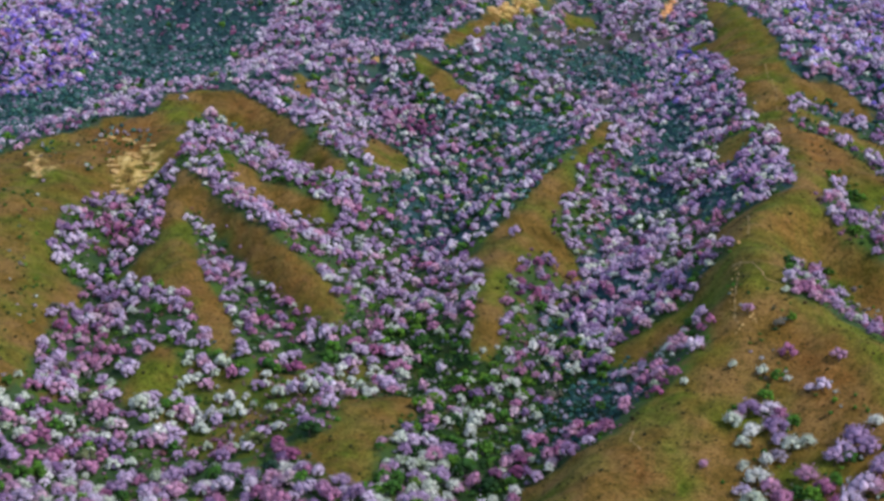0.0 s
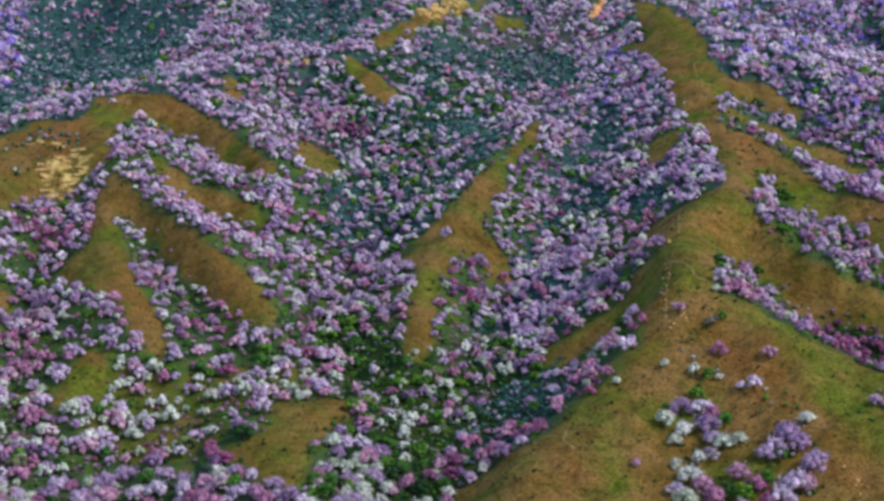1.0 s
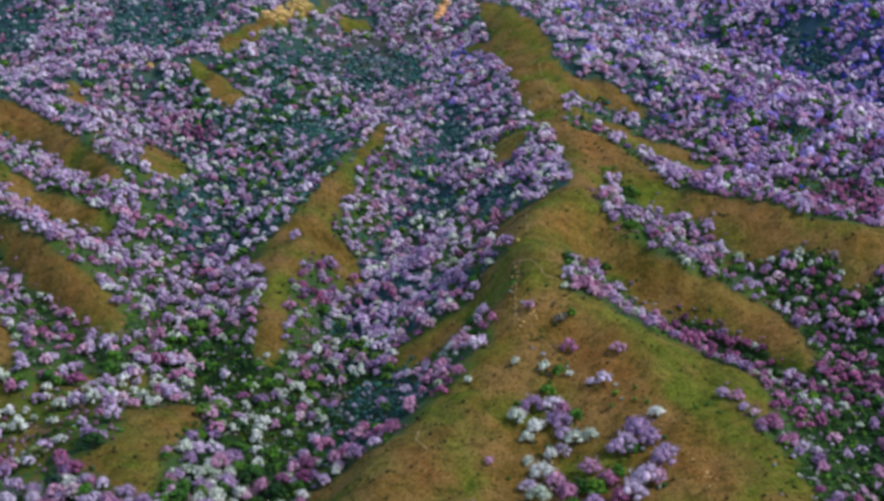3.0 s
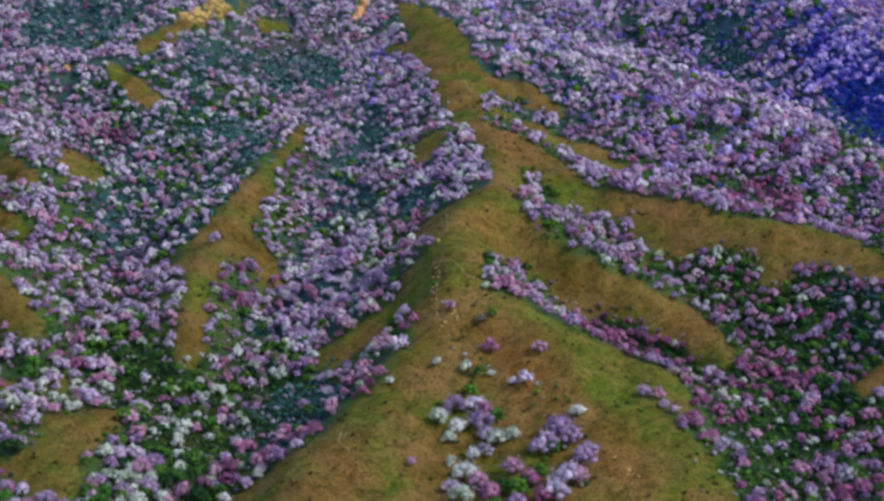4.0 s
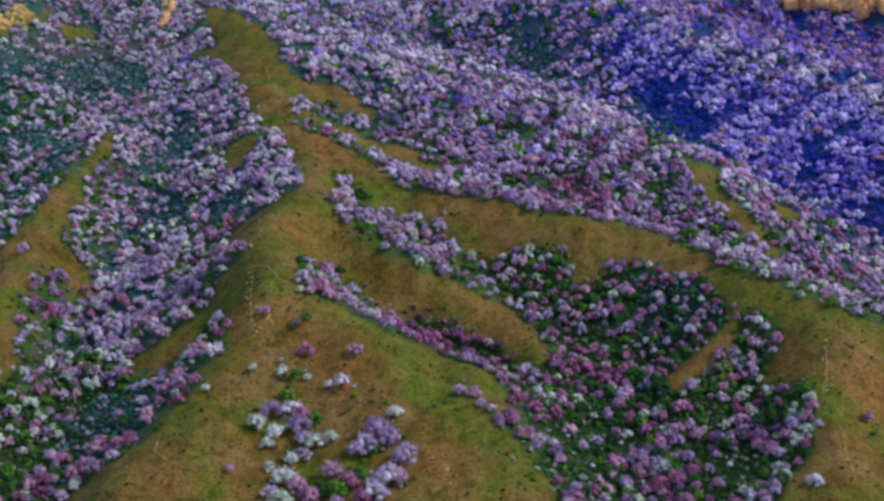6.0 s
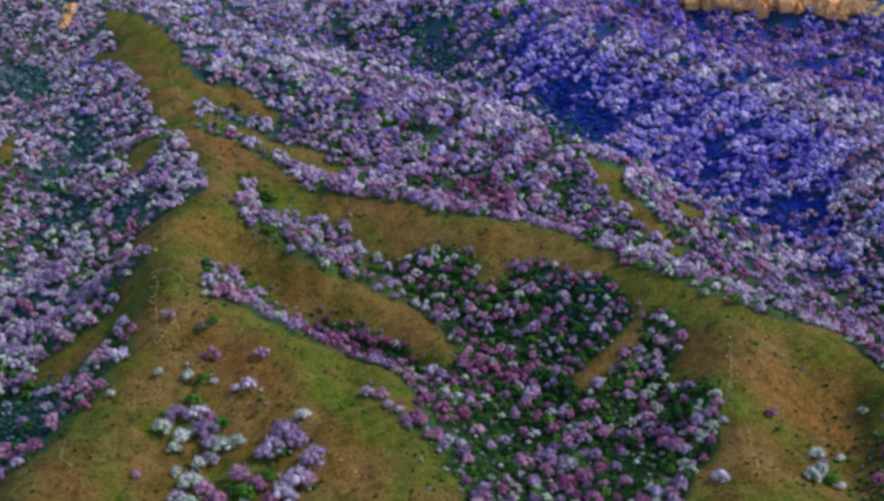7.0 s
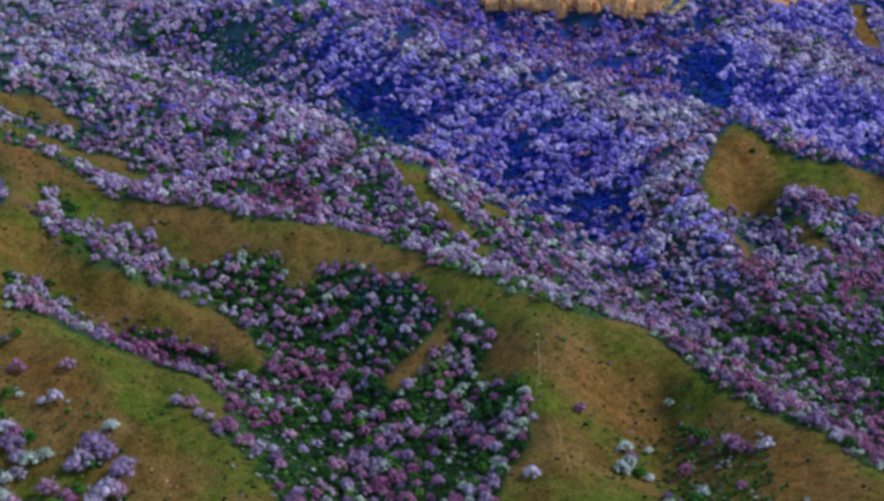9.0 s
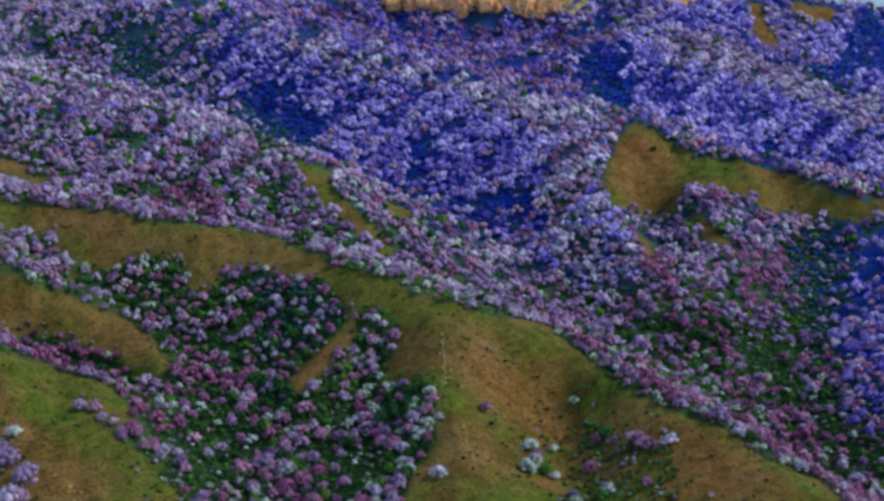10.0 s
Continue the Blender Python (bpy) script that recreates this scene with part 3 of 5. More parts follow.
patch("lush", (125, 595), (142, 575), (163, 561), (174, 559), (183, 534), (187, 514), (200, 491), (206, 479), (211, 456), (205, 466), (196, 485), (189, 506), (183, 522), (175, 541), (161, 553), (139, 564), (129, 583))
patch("lush", (117, 603), (124, 591), (134, 571), (129, 566), (123, 580), (118, 592))
patch("lush", (174, 532), (186, 515), (181, 515), (171, 514), (171, 523))
patch("lush", (-247, 658), (-232, 644), (-217, 613), (-230, 621))
patch("lush", (-144, 515), (-128, 510), (-126, 494), (-137, 500))
patch("lush", (-294, 671), (-287, 680), (-271, 634), (-259, 586), (-261, 578))
patch("lush", (-301, 831), (-283, 825), (-271, 792), (-270, 767), (-284, 792))
patch("lush", (-213, 663), (-190, 644), (-174, 630), (-161, 609), (-177, 624), (-196, 644))
patch("earth", (-242, 702), (-208, 662), (-179, 631), (-164, 612), (-175, 615), (-205, 650), (-232, 684))
patch("earth", (-278, 860), (-250, 826), (-229, 797), (-244, 807), (-265, 824))
patch("earth", (-324, 794), (-291, 796), (-273, 765), (-280, 744), (-299, 755))
patch("earth", (-226, 646), (-208, 616), (-190, 582), (-198, 583), (-215, 612))
patch("earth", (276, 783), (292, 801), (300, 785), (293, 761), (266, 747), (263, 754))
patch("lush", (302, 777), (311, 762), (337, 740), (336, 737), (311, 743), (297, 758))
patch("earth", (326, 760), (344, 738), (338, 741), (322, 751))
patch("earth", (488, 1140), (500, 1147), (492, 1120), (478, 1066), (447, 1009), (466, 1072), (481, 1120))
patch("earth", (518, 1148), (557, 1169), (562, 1154), (532, 1133), (520, 1140))
patch("rose", (-278, 692), (-254, 683), (-246, 653), (-270, 665))
patch("rose", (-193, 604), (-168, 604), (-169, 593), (-185, 579))
patch("rose", (-188, 627), (-171, 616), (-172, 607), (-183, 615))
patch("rose", (-256, 597), (-223, 587), (-217, 567), (-240, 563))
patch("rose", (-160, 521), (-140, 505), (-138, 490), (-155, 500))
patch("rose", (-226, 494), (-218, 502), (-211, 481), (-220, 478))
patch("rose", (-216, 887), (-181, 873), (-180, 854), (-200, 853))
patch("rose", (-59, 545), (-48, 558), (-43, 547), (-51, 533), (-61, 520), (-71, 510), (-83, 507), (-87, 514), (-74, 533))
patch("rose", (-56, 670), (-34, 620), (-35, 615), (-54, 663))
patch("rose", (-113, 656), (-98, 670), (-97, 649), (-107, 628))
patch("rose", (8, 624), (37, 611), (52, 593), (48, 588), (29, 549), (13, 574))
patch("rose", (62, 588), (89, 588), (83, 559), (61, 562))
patch("rose", (44, 531), (54, 544), (48, 513), (41, 514))
patch("rose", (87, 637), (114, 604), (114, 594), (99, 611))
patch("rose", (68, 786), (99, 771), (105, 754), (67, 676))
patch("rose", (242, 631), (264, 627), (250, 594), (230, 595))
patch("rose", (190, 527), (204, 528), (196, 501), (187, 513))
patch("rose", (294, 689), (321, 701), (294, 645), (272, 637))
patch("rose", (229, 567), (255, 553), (256, 523), (247, 512), (210, 481))
patch("rose", (166, 501), (174, 491), (166, 474), (161, 482))
patch("rose", (252, 688), (252, 663), (246, 641), (242, 655))
patch("dense", (-497, 1105), (-450, 1140), (-401, 1010), (-402, 971), (-427, 941))
patch("dense", (-349, 802), (-310, 820), (-276, 869), (-278, 885), (-346, 1020), (-388, 1001), (-397, 943))
patch("dense", (-341, 1054), (-320, 1075), (-332, 1142), (-280, 1128), (-233, 938), (-252, 923), (-274, 871))
patch("dense", (-62, 1007), (-61, 964), (-35, 836), (-43, 809), (-67, 819), (-84, 800), (-93, 795), (-91, 821), (-86, 1001))
patch("dense", (-94, 651), (-59, 659), (-44, 621), (-48, 607), (-71, 615), (-89, 624))
patch("dense", (-100, 755), (-90, 810), (-88, 918), (-83, 918), (-78, 840), (-87, 774), (-87, 737), (-97, 729))
patch("dense", (-83, 739), (-58, 752), (-32, 769), (-19, 709), (-18, 681), (-36, 678), (-70, 708))
patch("dense", (-64, 893), (-94, 795), (-105, 742), (-111, 804), (-104, 924))
patch("dense", (-239, 873), (-211, 914), (-191, 872), (-195, 840), (-203, 773))
patch("dense", (-265, 763), (-228, 713), (-202, 699), (-186, 689), (-205, 711), (-236, 725), (-263, 771))
patch("dense", (-272, 804), (-239, 798), (-190, 720), (-182, 708), (-208, 722), (-249, 766))
patch("white", (-165, 564), (-154, 579), (-134, 587), (-125, 567), (-145, 545), (-156, 546))
patch("white", (-199, 559), (-187, 566), (-169, 552), (-165, 529), (-173, 520), (-189, 525))
patch("white", (214, 636), (195, 545), (183, 533))
patch("white", (214, 474), (238, 500), (213, 454), (207, 462))
patch("white", (152, 505), (161, 509), (155, 493), (147, 486))
patch("grass", (-84, 507), (-40, 502), (10, 496), (52, 491), (50, 440), (20, 400), (-60, 400), (-74, 440))
patch("grass", (110, 480), (150, 470), (200, 452), (219, 437), (205, 400), (150, 400), (100, 430))
# crests where sunlight is put in as paler, pinker blossom
patch("blush", (176, 1027), (201, 976), (226, 931), (251, 899), (275, 850), (294, 829), (291, 811), (275, 788), (257, 751), (246, 711), (241, 677), (239, 648), (231, 680), (227, 732), (242, 778), (259, 800), (247, 848), (226, 912), (197, 959), (172, 1008))
patch("blush", (32, 1105), (61, 1090), (74, 892), (99, 891), (140, 960), (140, 800), (131, 774), (113, 807), (89, 844), (60, 867), (25, 900))
patch("blush", (390, 1050), (429, 1063), (437, 1000), (445, 945), (449, 877), (431, 841), (421, 899), (405, 964), (382, 1004))
# slopes behind the crests, their haze put in as dull purple blossom
patch("haze", (182, 1121), (214, 1038), (239, 960), (264, 906), (279, 864), (285, 832), (323, 1001), (318, 1091), (301, 1154), (273, 1184), (242, 1207))
patch("haze", (165, 1107), (225, 991), (260, 1149), (232, 1207))
patch("haze", (305, 1170), (366, 1134), (371, 1046), (337, 1044), (321, 1100), (302, 1157))
# slopes in blue shade, painted with a blue-green floor and purple trees
patch("bluish", (-104, 1071), (-61, 972), (-44, 866), (-59, 804), (-81, 790), (-83, 879), (-95, 973))
patch("bluish", (93, 622), (115, 600), (112, 582), (96, 582), (90, 599))
patch("bluish", (-94, 668), (-71, 676), (-45, 622), (-55, 608), (-88, 616))
patch("bluish", (-41, 776), (-19, 709), (-18, 683), (-45, 685), (-56, 720))
patch("bluish", (336, 693), (350, 679), (262, 503), (271, 546))
patch("bluish", (-495, 1105), (-451, 1138), (-402, 1010), (-402, 971), (-427, 946))
patch("bluish", (-86, 587), (-54, 551), (-66, 537), (-79, 519))
patch("rock", (-289, 743), (-285, 752), (-277, 758), (-270, 747), (-272, 736), (-277, 727), (-284, 731))
patch("rock", (-332, 760), (-312, 733), (-305, 727), (-309, 713), (-320, 730))
patch("brush", (-22, 574), (-16, 575), (-16, 563), (-21, 565))
patch("brush", (-24, 549), (-16, 549), (-16, 535), (-22, 536))
patch("brush", (-8, 542), (2, 543), (7, 525), (-3, 523))
patch("brush", (23, 529), (29, 529), (27, 520), (22, 523))
patch("brush", (40, 490), (49, 490), (47, 483), (40, 483))
patch("brush", (-37, 496), (-30, 493), (-28, 486), (-34, 486))
patch("brush", (141, 552), (152, 547), (161, 543), (174, 532), (172, 533), (158, 538), (149, 541), (140, 547))
patch("brush", (145, 517), (155, 523), (148, 502), (143, 503))
patch("brush", (179, 519), (183, 513), (178, 503), (175, 509))
patch("brush", (171, 523), (173, 514), (170, 504), (167, 511))
patch("brush", (-1, 637), (16, 622), (14, 616), (1, 623))
patch("brush", (-5, 710), (4, 699), (16, 686), (11, 684), (0, 696))
patch("brush", (-279, 615), (-274, 623), (-258, 589), (-255, 557))
patch("brush", (-313, 771), (-298, 766), (-290, 737), (-298, 732))
patch("brush", (-33, 598), (-23, 579), (-28, 568), (-33, 576))
patch("gap", (-2, 633), (10, 625), (17, 617), (6, 615), (-1, 615))
patch("gap", (63, 775), (72, 775), (65, 674), (59, 681))
patch("gap", (64, 824), (84, 825), (82, 808), (68, 808))


def anchors():
    """Points of the crests and floors every 10 m, and a ring of low ground round them."""
    pts = []
    for points in LINES.values():
        for p, q in zip(points, points[1:]):
            p, q = np.array(p, float), np.array(q, float)
            steps = max(1, int(np.hypot(*(q - p)[:2]) // 10))
            pts += [p + (q - p) * i / steps for i in range(steps)]
        pts.append(np.array(points[-1], float))
    for az in range(-60, 61, 6):
        pts.append(np.array([math.sin(radians(az)) * 330, math.cos(radians(az)) * 330, -38.0]))
    for az in range(0, 360, 15):
        s, c = math.sin(radians(az)), math.cos(radians(az))
        pts.append(np.array([s * 120, c * 120, -45.0]))
        pts.append(np.array([s * 1750, c * 1750, -220.0 if az == 30 else -20.0]))
        if 60 < az < 300:
            pts.append(np.array([s * 500, c * 500, -30.0]))
    kept = []
    for p in pts:
        if not kept or np.min(np.hypot(*(np.array(kept)[:, :2] - p[:2]).T)) > 4:
            kept.append(p)
    return np.array(kept)


ANCHORS = anchors()
ROUND = 5.0


def spread(r2):
    return np.sqrt(r2 + ROUND * ROUND)


def solve_ground():
    n = len(ANCHORS)
    a = np.zeros((n + 1, n + 1))
    d = ANCHORS[:, None, :2] - ANCHORS[None, :, :2]
    a[:n, :n] = spread((d ** 2).sum(-1)) - np.eye(n) * 3.0
    a[n, :n] = a[:n, n] = 1
    return np.linalg.solve(a, np.r_[ANCHORS[:, 2], 0])


WEIGHTS = solve_ground()
LAKE = -125.0


def wave(x, y, size, seed):
    """Smooth random waves between about -1 and 1."""
    rng = np.random.RandomState(seed)
    out = np.zeros_like(x)
    for k in range(7):
        a, ph = rng.uniform(0, 6.283), rng.uniform(0, 6.283)
        f = 6.283 / size * rng.uniform(0.6, 1.7)
        out += np.sin(f * (x * math.cos(a) + y * math.sin(a)) + ph + 1.3 * np.sin(f * 0.6 * (y * math.cos(a) - x * math.sin(a)) + ph * 2))
    return out / 3.5


def smooth_height(x, y):
    """The land without its small gullies."""
    out = np.empty(len(x))
    for i in range(0, len(x), 4000):
        s = slice(i, i + 4000)
        out[s] = spread((x[s, None] - ANCHORS[None, :, 0]) ** 2 + (y[s, None] - ANCHORS[None, :, 1]) ** 2) @ WEIGHTS[:-1] + WEIGHTS[-1]
    return out


def downhill():
    """The direction of the steepest fall on a coarse grid."""
    gx, gy = np.meshgrid(np.arange(-760, 800, 8.0), np.arange(400, 1480, 8.0), indexing="ij")
    z = smooth_height(gx.ravel(), gy.ravel()).reshape(gx.shape)
    dx, dy = np.gradient(z, 8.0)
    size = np.sqrt(dx * dx + dy * dy) + 0.02
    return (dx / size, dy / size), (dx, dy)


FALL, SLOPE = downhill()
CELL = 3.0


def carve():
    """Small gullies that run straight down the slopes (below zero) and ribs between them, on a grid."""
    gx, gy = np.meshgrid(np.arange(-760, 800, CELL), np.arange(400, 1480, CELL), indexing="ij")
    x, y = gx.ravel(), gy.ravel()
    total, far = np.zeros(len(x)), np.hypot(x, y) > 740
    for way in (1, -1):
        px, py = x.copy(), y.copy()
        for k in range(9):
            size = np.where(far, 2.0, 1.0)
            total += 0.7 * wave(px / size, py / size, 15, 81) + wave(px / size, py / size, 8, 82)
            i = np.clip(((px + 760) / 8).astype(int), 0, FALL[0].shape[0] - 1)
            j = np.clip(((py - 400) / 8).astype(int), 0, FALL[0].shape[1] - 1)
            px, py = px + way * 4.0 * FALL[0][i, j], py + way * 4.0 * FALL[1][i, j]
    return (total / total.std()).reshape(gx.shape)


CARVED = carve()


def rills(x, y):
    """The carved grid at places: below zero in small gullies, above zero on the ribs between."""
    u = np.clip((np.asarray(x) + 760) / CELL, 0, CARVED.shape[0] - 1.001)
    v = np.clip((np.asarray(y) - 400) / CELL, 0, CARVED.shape[1] - 1.001)
    i, j = u.astype(int), v.astype(int)
    u, v = u - i, v - j
    return (CARVED[i, j] * (1 - u) + CARVED[i + 1, j] * u) * (1 - v) + (CARVED[i, j + 1] * (1 - u) + CARVED[i + 1, j + 1] * u) * v


def height(x, y):
    """The ground's height at arrays of places."""
    x, y = np.asarray(x, float).ravel(), np.asarray(y, float).ravel()
    far = np.hypot(x, y)
    cut = np.clip(rills(x, y), -1.6, 1.3) * np.interp(far, [430, 480, 740, 950, 1300], [0, 0.28, 0.5, 1.4, 1.6])
    out = smooth_height(x, y) + cut + 0.7 * wave(x, y, 34, 3) + 0.3 * wave(x, y, 11, 4)
    drop = np.clip((far - 1312) / 450, 0, 1)
    drop = drop * drop * (3 - 2 * drop)
    return out * (1 - drop) + (LAKE - 12 + 8 * wave(x, y, 500, 6)) * drop


def inside(x, y, kind, ragged=2.0):
    """Which places lie in the outlines of a kind, with ragged edges."""
    x, y = x + ragged * wave(x, y, 13, 8), y + ragged * wave(x, y, 13, 9)
    got = np.zeros(len(x), bool)
    for poly in PATCHES.get(kind, ()):
        lo, hi = poly.min(0), poly.max(0)
        near = np.where((x > lo[0]) & (x < hi[0]) & (y > lo[1]) & (y < hi[1]))[0]
        if not len(near):
            continue
        px, py = x[near], y[near]
        odd = np.zeros(len(near), bool)
        for (ax, ay), (bx, by) in zip(poly, np.roll(poly, -1, 0)):
            if ay != by:
                odd ^= ((ay > py) != (by > py)) & (px < (bx - ax) * (py - ay) / (by - ay) + ax)
        got[near] |= odd
    return got


def soft_inside(x, y, kind, reach):
    """The share of eight places round each one that lie in a kind: outlines with soft edges."""
    out = np.zeros(len(x))
    for k in range(8):
        d = reach * (0.5 + 0.5 * (k % 2))
        out += inside(x + d * math.cos(k * 0.785), y + 1.6 * d * math.sin(k * 0.785), kind, 3.0)
    return out / 8


def mesh_from(name, verts, faces, materials, smooth=False, index=None, fields=None):
    """A mesh from arrays; faces all have the same number of corners."""
    me = bpy.data.meshes.new(name)
    k = faces.shape[1]
    me.vertices.add(len(verts))
    me.vertices.foreach_set("co", np.ascontiguousarray(verts, np.float32).ravel())
    me.loops.add(faces.size)
    me.loops.foreach_set("vertex_index", np.ascontiguousarray(faces, np.int32).ravel())
    me.polygons.add(len(faces))
    me.polygons.foreach_set("loop_start", np.arange(0, faces.size, k, dtype=np.int32))
    if index is not None:
        me.polygons.foreach_set("material_index", np.ascontiguousarray(index, np.int32))
    me.polygons.foreach_set("use_smooth", np.full(len(faces), smooth))
    for m in materials:
        me.materials.append(m)
    for key, values in (fields or {}).items():
        at = me.attributes.new(key, "FLOAT", "POINT")
        at.data.foreach_set("value", np.ascontiguousarray(values, np.float32))
    me.update(calc_edges=True)
    me.validate()
    return me


TRACKS = []


def track(*points):
    TRACKS.append(np.array(points, float))


track((-29.9, 655.3), (-28.1, 621.4))
track((-31.8, 599.2), (-25.2, 591.5), (-20.6, 581.6), (-14.6, 579.8))
track((-29.4, 597.3), (-29.6, 577.2), (-29.2, 567.2), (-27.4, 563.3))
track((-53.4, 515.2), (-53.4, 507.2), (-49.9, 501.5))
track((-35.2, 907.3), (-28.6, 859.5), (-26.9, 825.6), (-21.2, 803.7))
track((139.4, 548.6), (136.2, 532.9), (132.8, 523.4))
track((134.1, 506.5), (132.5, 494.6), (132.8, 484.1))


def build_tracks():
    """Trodden earth: narrow uneven ribbons that lie on the ground."""
    mat, tree, bsdf = nodes_of("trodden_earth")
    col = ramp(tree, noise_of(tree, 0.8, 5.0), [(0.35, (0.20, 0.13, 0.05)), (0.65, (0.38, 0.26, 0.12))])
    tree.links.new(col, bsdf.inputs["Base Color"])
    bsdf.inputs["Roughness"].default_value = 0.95
    rng = np.random.RandomState(12)
    for pts in TRACKS:
        line_at = np.array(along([tuple(p) for p in pts], 1.2, 0.25, 5) + [tuple(pts[-1])])
        step = np.gradient(line_at, axis=0)
        side = np.stack([step[:, 1], -step[:, 0]], 1) / np.maximum(np.hypot(*step.T), 0.01)[:, None]
        half = rng.uniform(0.03, 0.30, len(line_at))[:, None]
        rows = [line_at + side * half * k for k in (-1, 0, 1)]
        xy = np.concatenate(rows)
        z = height(xy[:, 0], xy[:, 1]) + 0.16
        n = len(line_at)
        z[:n] -= 0.14
        z[2 * n:] -= 0.14
        i = np.arange(n - 1)
        faces = np.concatenate([np.stack([i + k * n, i + 1 + k * n, i + 1 + (k + 1) * n, i + (k + 1) * n], 1) for k in (0, 1)])
        me = mesh_from("footpath", np.c_[xy, z], faces, [mat], True)
        tagged(new("footpath", me), "narrow pale trodden path on the bare spur", "path", kind="structure")


# ---- ground ----
def far_side(x, y):
    """0 near the camera, 1 on the far eastern slopes where haze is painted as a blue floor."""
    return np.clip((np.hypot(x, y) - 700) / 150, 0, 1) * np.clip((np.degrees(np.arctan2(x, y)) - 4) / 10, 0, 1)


def build_ground():
    az = np.radians(np.r_[np.arange(-180, -27, 6.0), np.arange(-27, 30, 0.1), np.arange(30, 180, 6.0)])
    r = [0.001, 30, 60, 120, 180, 240, 300, 350, 390, 420]
    while r[-1] < 1420:
        r.append(r[-1] + 1.3 + (r[-1] - 420) * 0.0036)
    while r[-1] < 4900:
        r.append(r[-1] * 1.05)
    r = np.array(r)
    rr, aa = np.meshgrid(r, az, indexing="ij")
    x, y = (rr * np.sin(aa)).ravel(), (rr * np.cos(aa)).ravel()
    z = height(x, y)
    n, m = len(r), len(az)
    i, j = np.meshgrid(np.arange(n - 1), np.arange(m), indexing="ij")
    k = (j + 1) % m
    faces = np.stack([i * m + j, i * m + k, (i + 1) * m + k, (i + 1) * m + j], -1).reshape(-1, 4)[:, ::-1]
    grass = 0
    for dx, dy in ((0, 0), (1.6, 0.7), (-1.5, 0.9), (0.6, -1.7), (-0.5, 1.8)):
        one = 0
        for back in (0.0, 3.5, 6.5):
            k = 1 + back / np.maximum(np.hypot(x, y), 1)
            one = np.maximum(one, inside(x * k + dx, y * k + dy, "grass", 1.3) * 1.0)
        grass = grass + one / 5
    stone = inside(x, y, "rock", 2.0) * 1.0
    lush = np.clip(0.22 - 0.12 * rills(x, y) + 0.5 * inside(x, y, "grove", 3.0) + 0.6 * inside(x, y, "white", 4.0) + 0.75 * wave(x, y, 55, 12) + 0.3 * wave(x, y, 17, 13), 0, 1)
    lush = np.maximum(lush * (1 - soft_inside(x, y, "earth", 5.0)), soft_inside(x, y, "lush", 4.0) * np.clip(0.9 + 0.4 * wave(x, y, 10, 18), 0, 1))
    # painted blue haze, outlined and growing to the far east, off the grass
    blue = np.maximum(inside(x, y, "hazy_shade", 6.0), 0.8 * far_side(x, y)) * (grass < 0.5)
    for dx, dy in ((7, 0), (-7, 0), (0, 12), (0, -12), (5, 9), (-5, 9), (5, -9), (-5, -9)):
        blue = blue * (1 - 0.3 * inside(x + dx, y + dy, "grass", 1.3))
    earth = soft_inside(x, y, "earth", 5.0) * np.clip(0.8 + 0.4 * wave(x, y, 12, 19), 0, 1)
    blue = blue * (1 - 0.7 * inside(x, y, "blush", 5.0))
    # haze by range and blue shade go into teal, basin shade into deep
    fields = {"earth": np.maximum(earth, 0.8 * inside(x, y, "russet", 5.0)), "meadow": np.maximum(grass, np.maximum(0.75 * inside(x, y, "white", 4.0), 0.65 * inside(x, y, "russet", 5.0))), "lush": lush, "stone": stone * 1.0, "teal": np.maximum((inside(x, y, "teal", 6.0) | inside(x, y, "bluish", 5.0)) * 0.8, np.clip((np.hypot(x, y) - 800) / 150, 0, 0.6)) * (grass < 0.5), "deep": (inside(x, y, "leafy", 6.0) | inside(x, y, "dusky", 6.0)) * (grass < 0.5) * np.clip(0.8 + 0.3 * wave(x, y, 14, 20), 0.4, 1), "hazy_shade": blue * np.clip(0.6 + 0.5 * wave(x, y, 25, 14), 0.1, 0.9)}
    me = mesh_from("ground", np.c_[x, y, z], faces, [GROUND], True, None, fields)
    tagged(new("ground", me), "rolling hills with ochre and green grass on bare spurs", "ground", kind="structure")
    bm = bmesh.new()
    bmesh.ops.create_circle(bm, cap_ends=True, segments=96, radius=4900)
    me = bpy.data.meshes.new("water")
    bm.to_mesh(me)
    bm.free()
    me.materials.append(WATER)
    lake = new("water", me)
    lake.location.z = LAKE
    tagged(lake, "pale calm lake in the plain far behind the hills", "water", kind="structure")


build_ground()


# ---- rocks ----
def rock_material(name, stops):
    mat, tree, bsdf = nodes_of(name)
    col = ramp(tree, noise_of(tree, 0.5, 6.0), stops)
    tree.links.new(col, bsdf.inputs["Base Color"])
    bsdf.inputs["Roughness"].default_value = 0.95
    bumped(tree, bsdf, noise_of(tree, 1.5, 6.0), 0.8, 0.6)
    return mat


STONE = rock_material("yellow_stone", [(0.32, (0.26, 0.14, 0.04)), (0.5, (0.56, 0.36, 0.13)), (0.7, (0.70, 0.52, 0.24))])
SANDSTONE = rock_material("orange_sandstone", [(0.32, (0.55, 0.19, 0.055)), (0.5, (0.86, 0.42, 0.16)), (0.7, (0.90, 0.58, 0.32))])


def boulder_mesh(rng, sharp, material):
    """An angular block about 1 across."""
    v, f = ICO[2]
    v = np.sign(v) * np.abs(v) ** sharp
    v = v * (1 + rng.uniform(-0.16, 0.16, (len(v), 1))) * 0.5
    return mesh_from("boulder", v, f, [material], False)


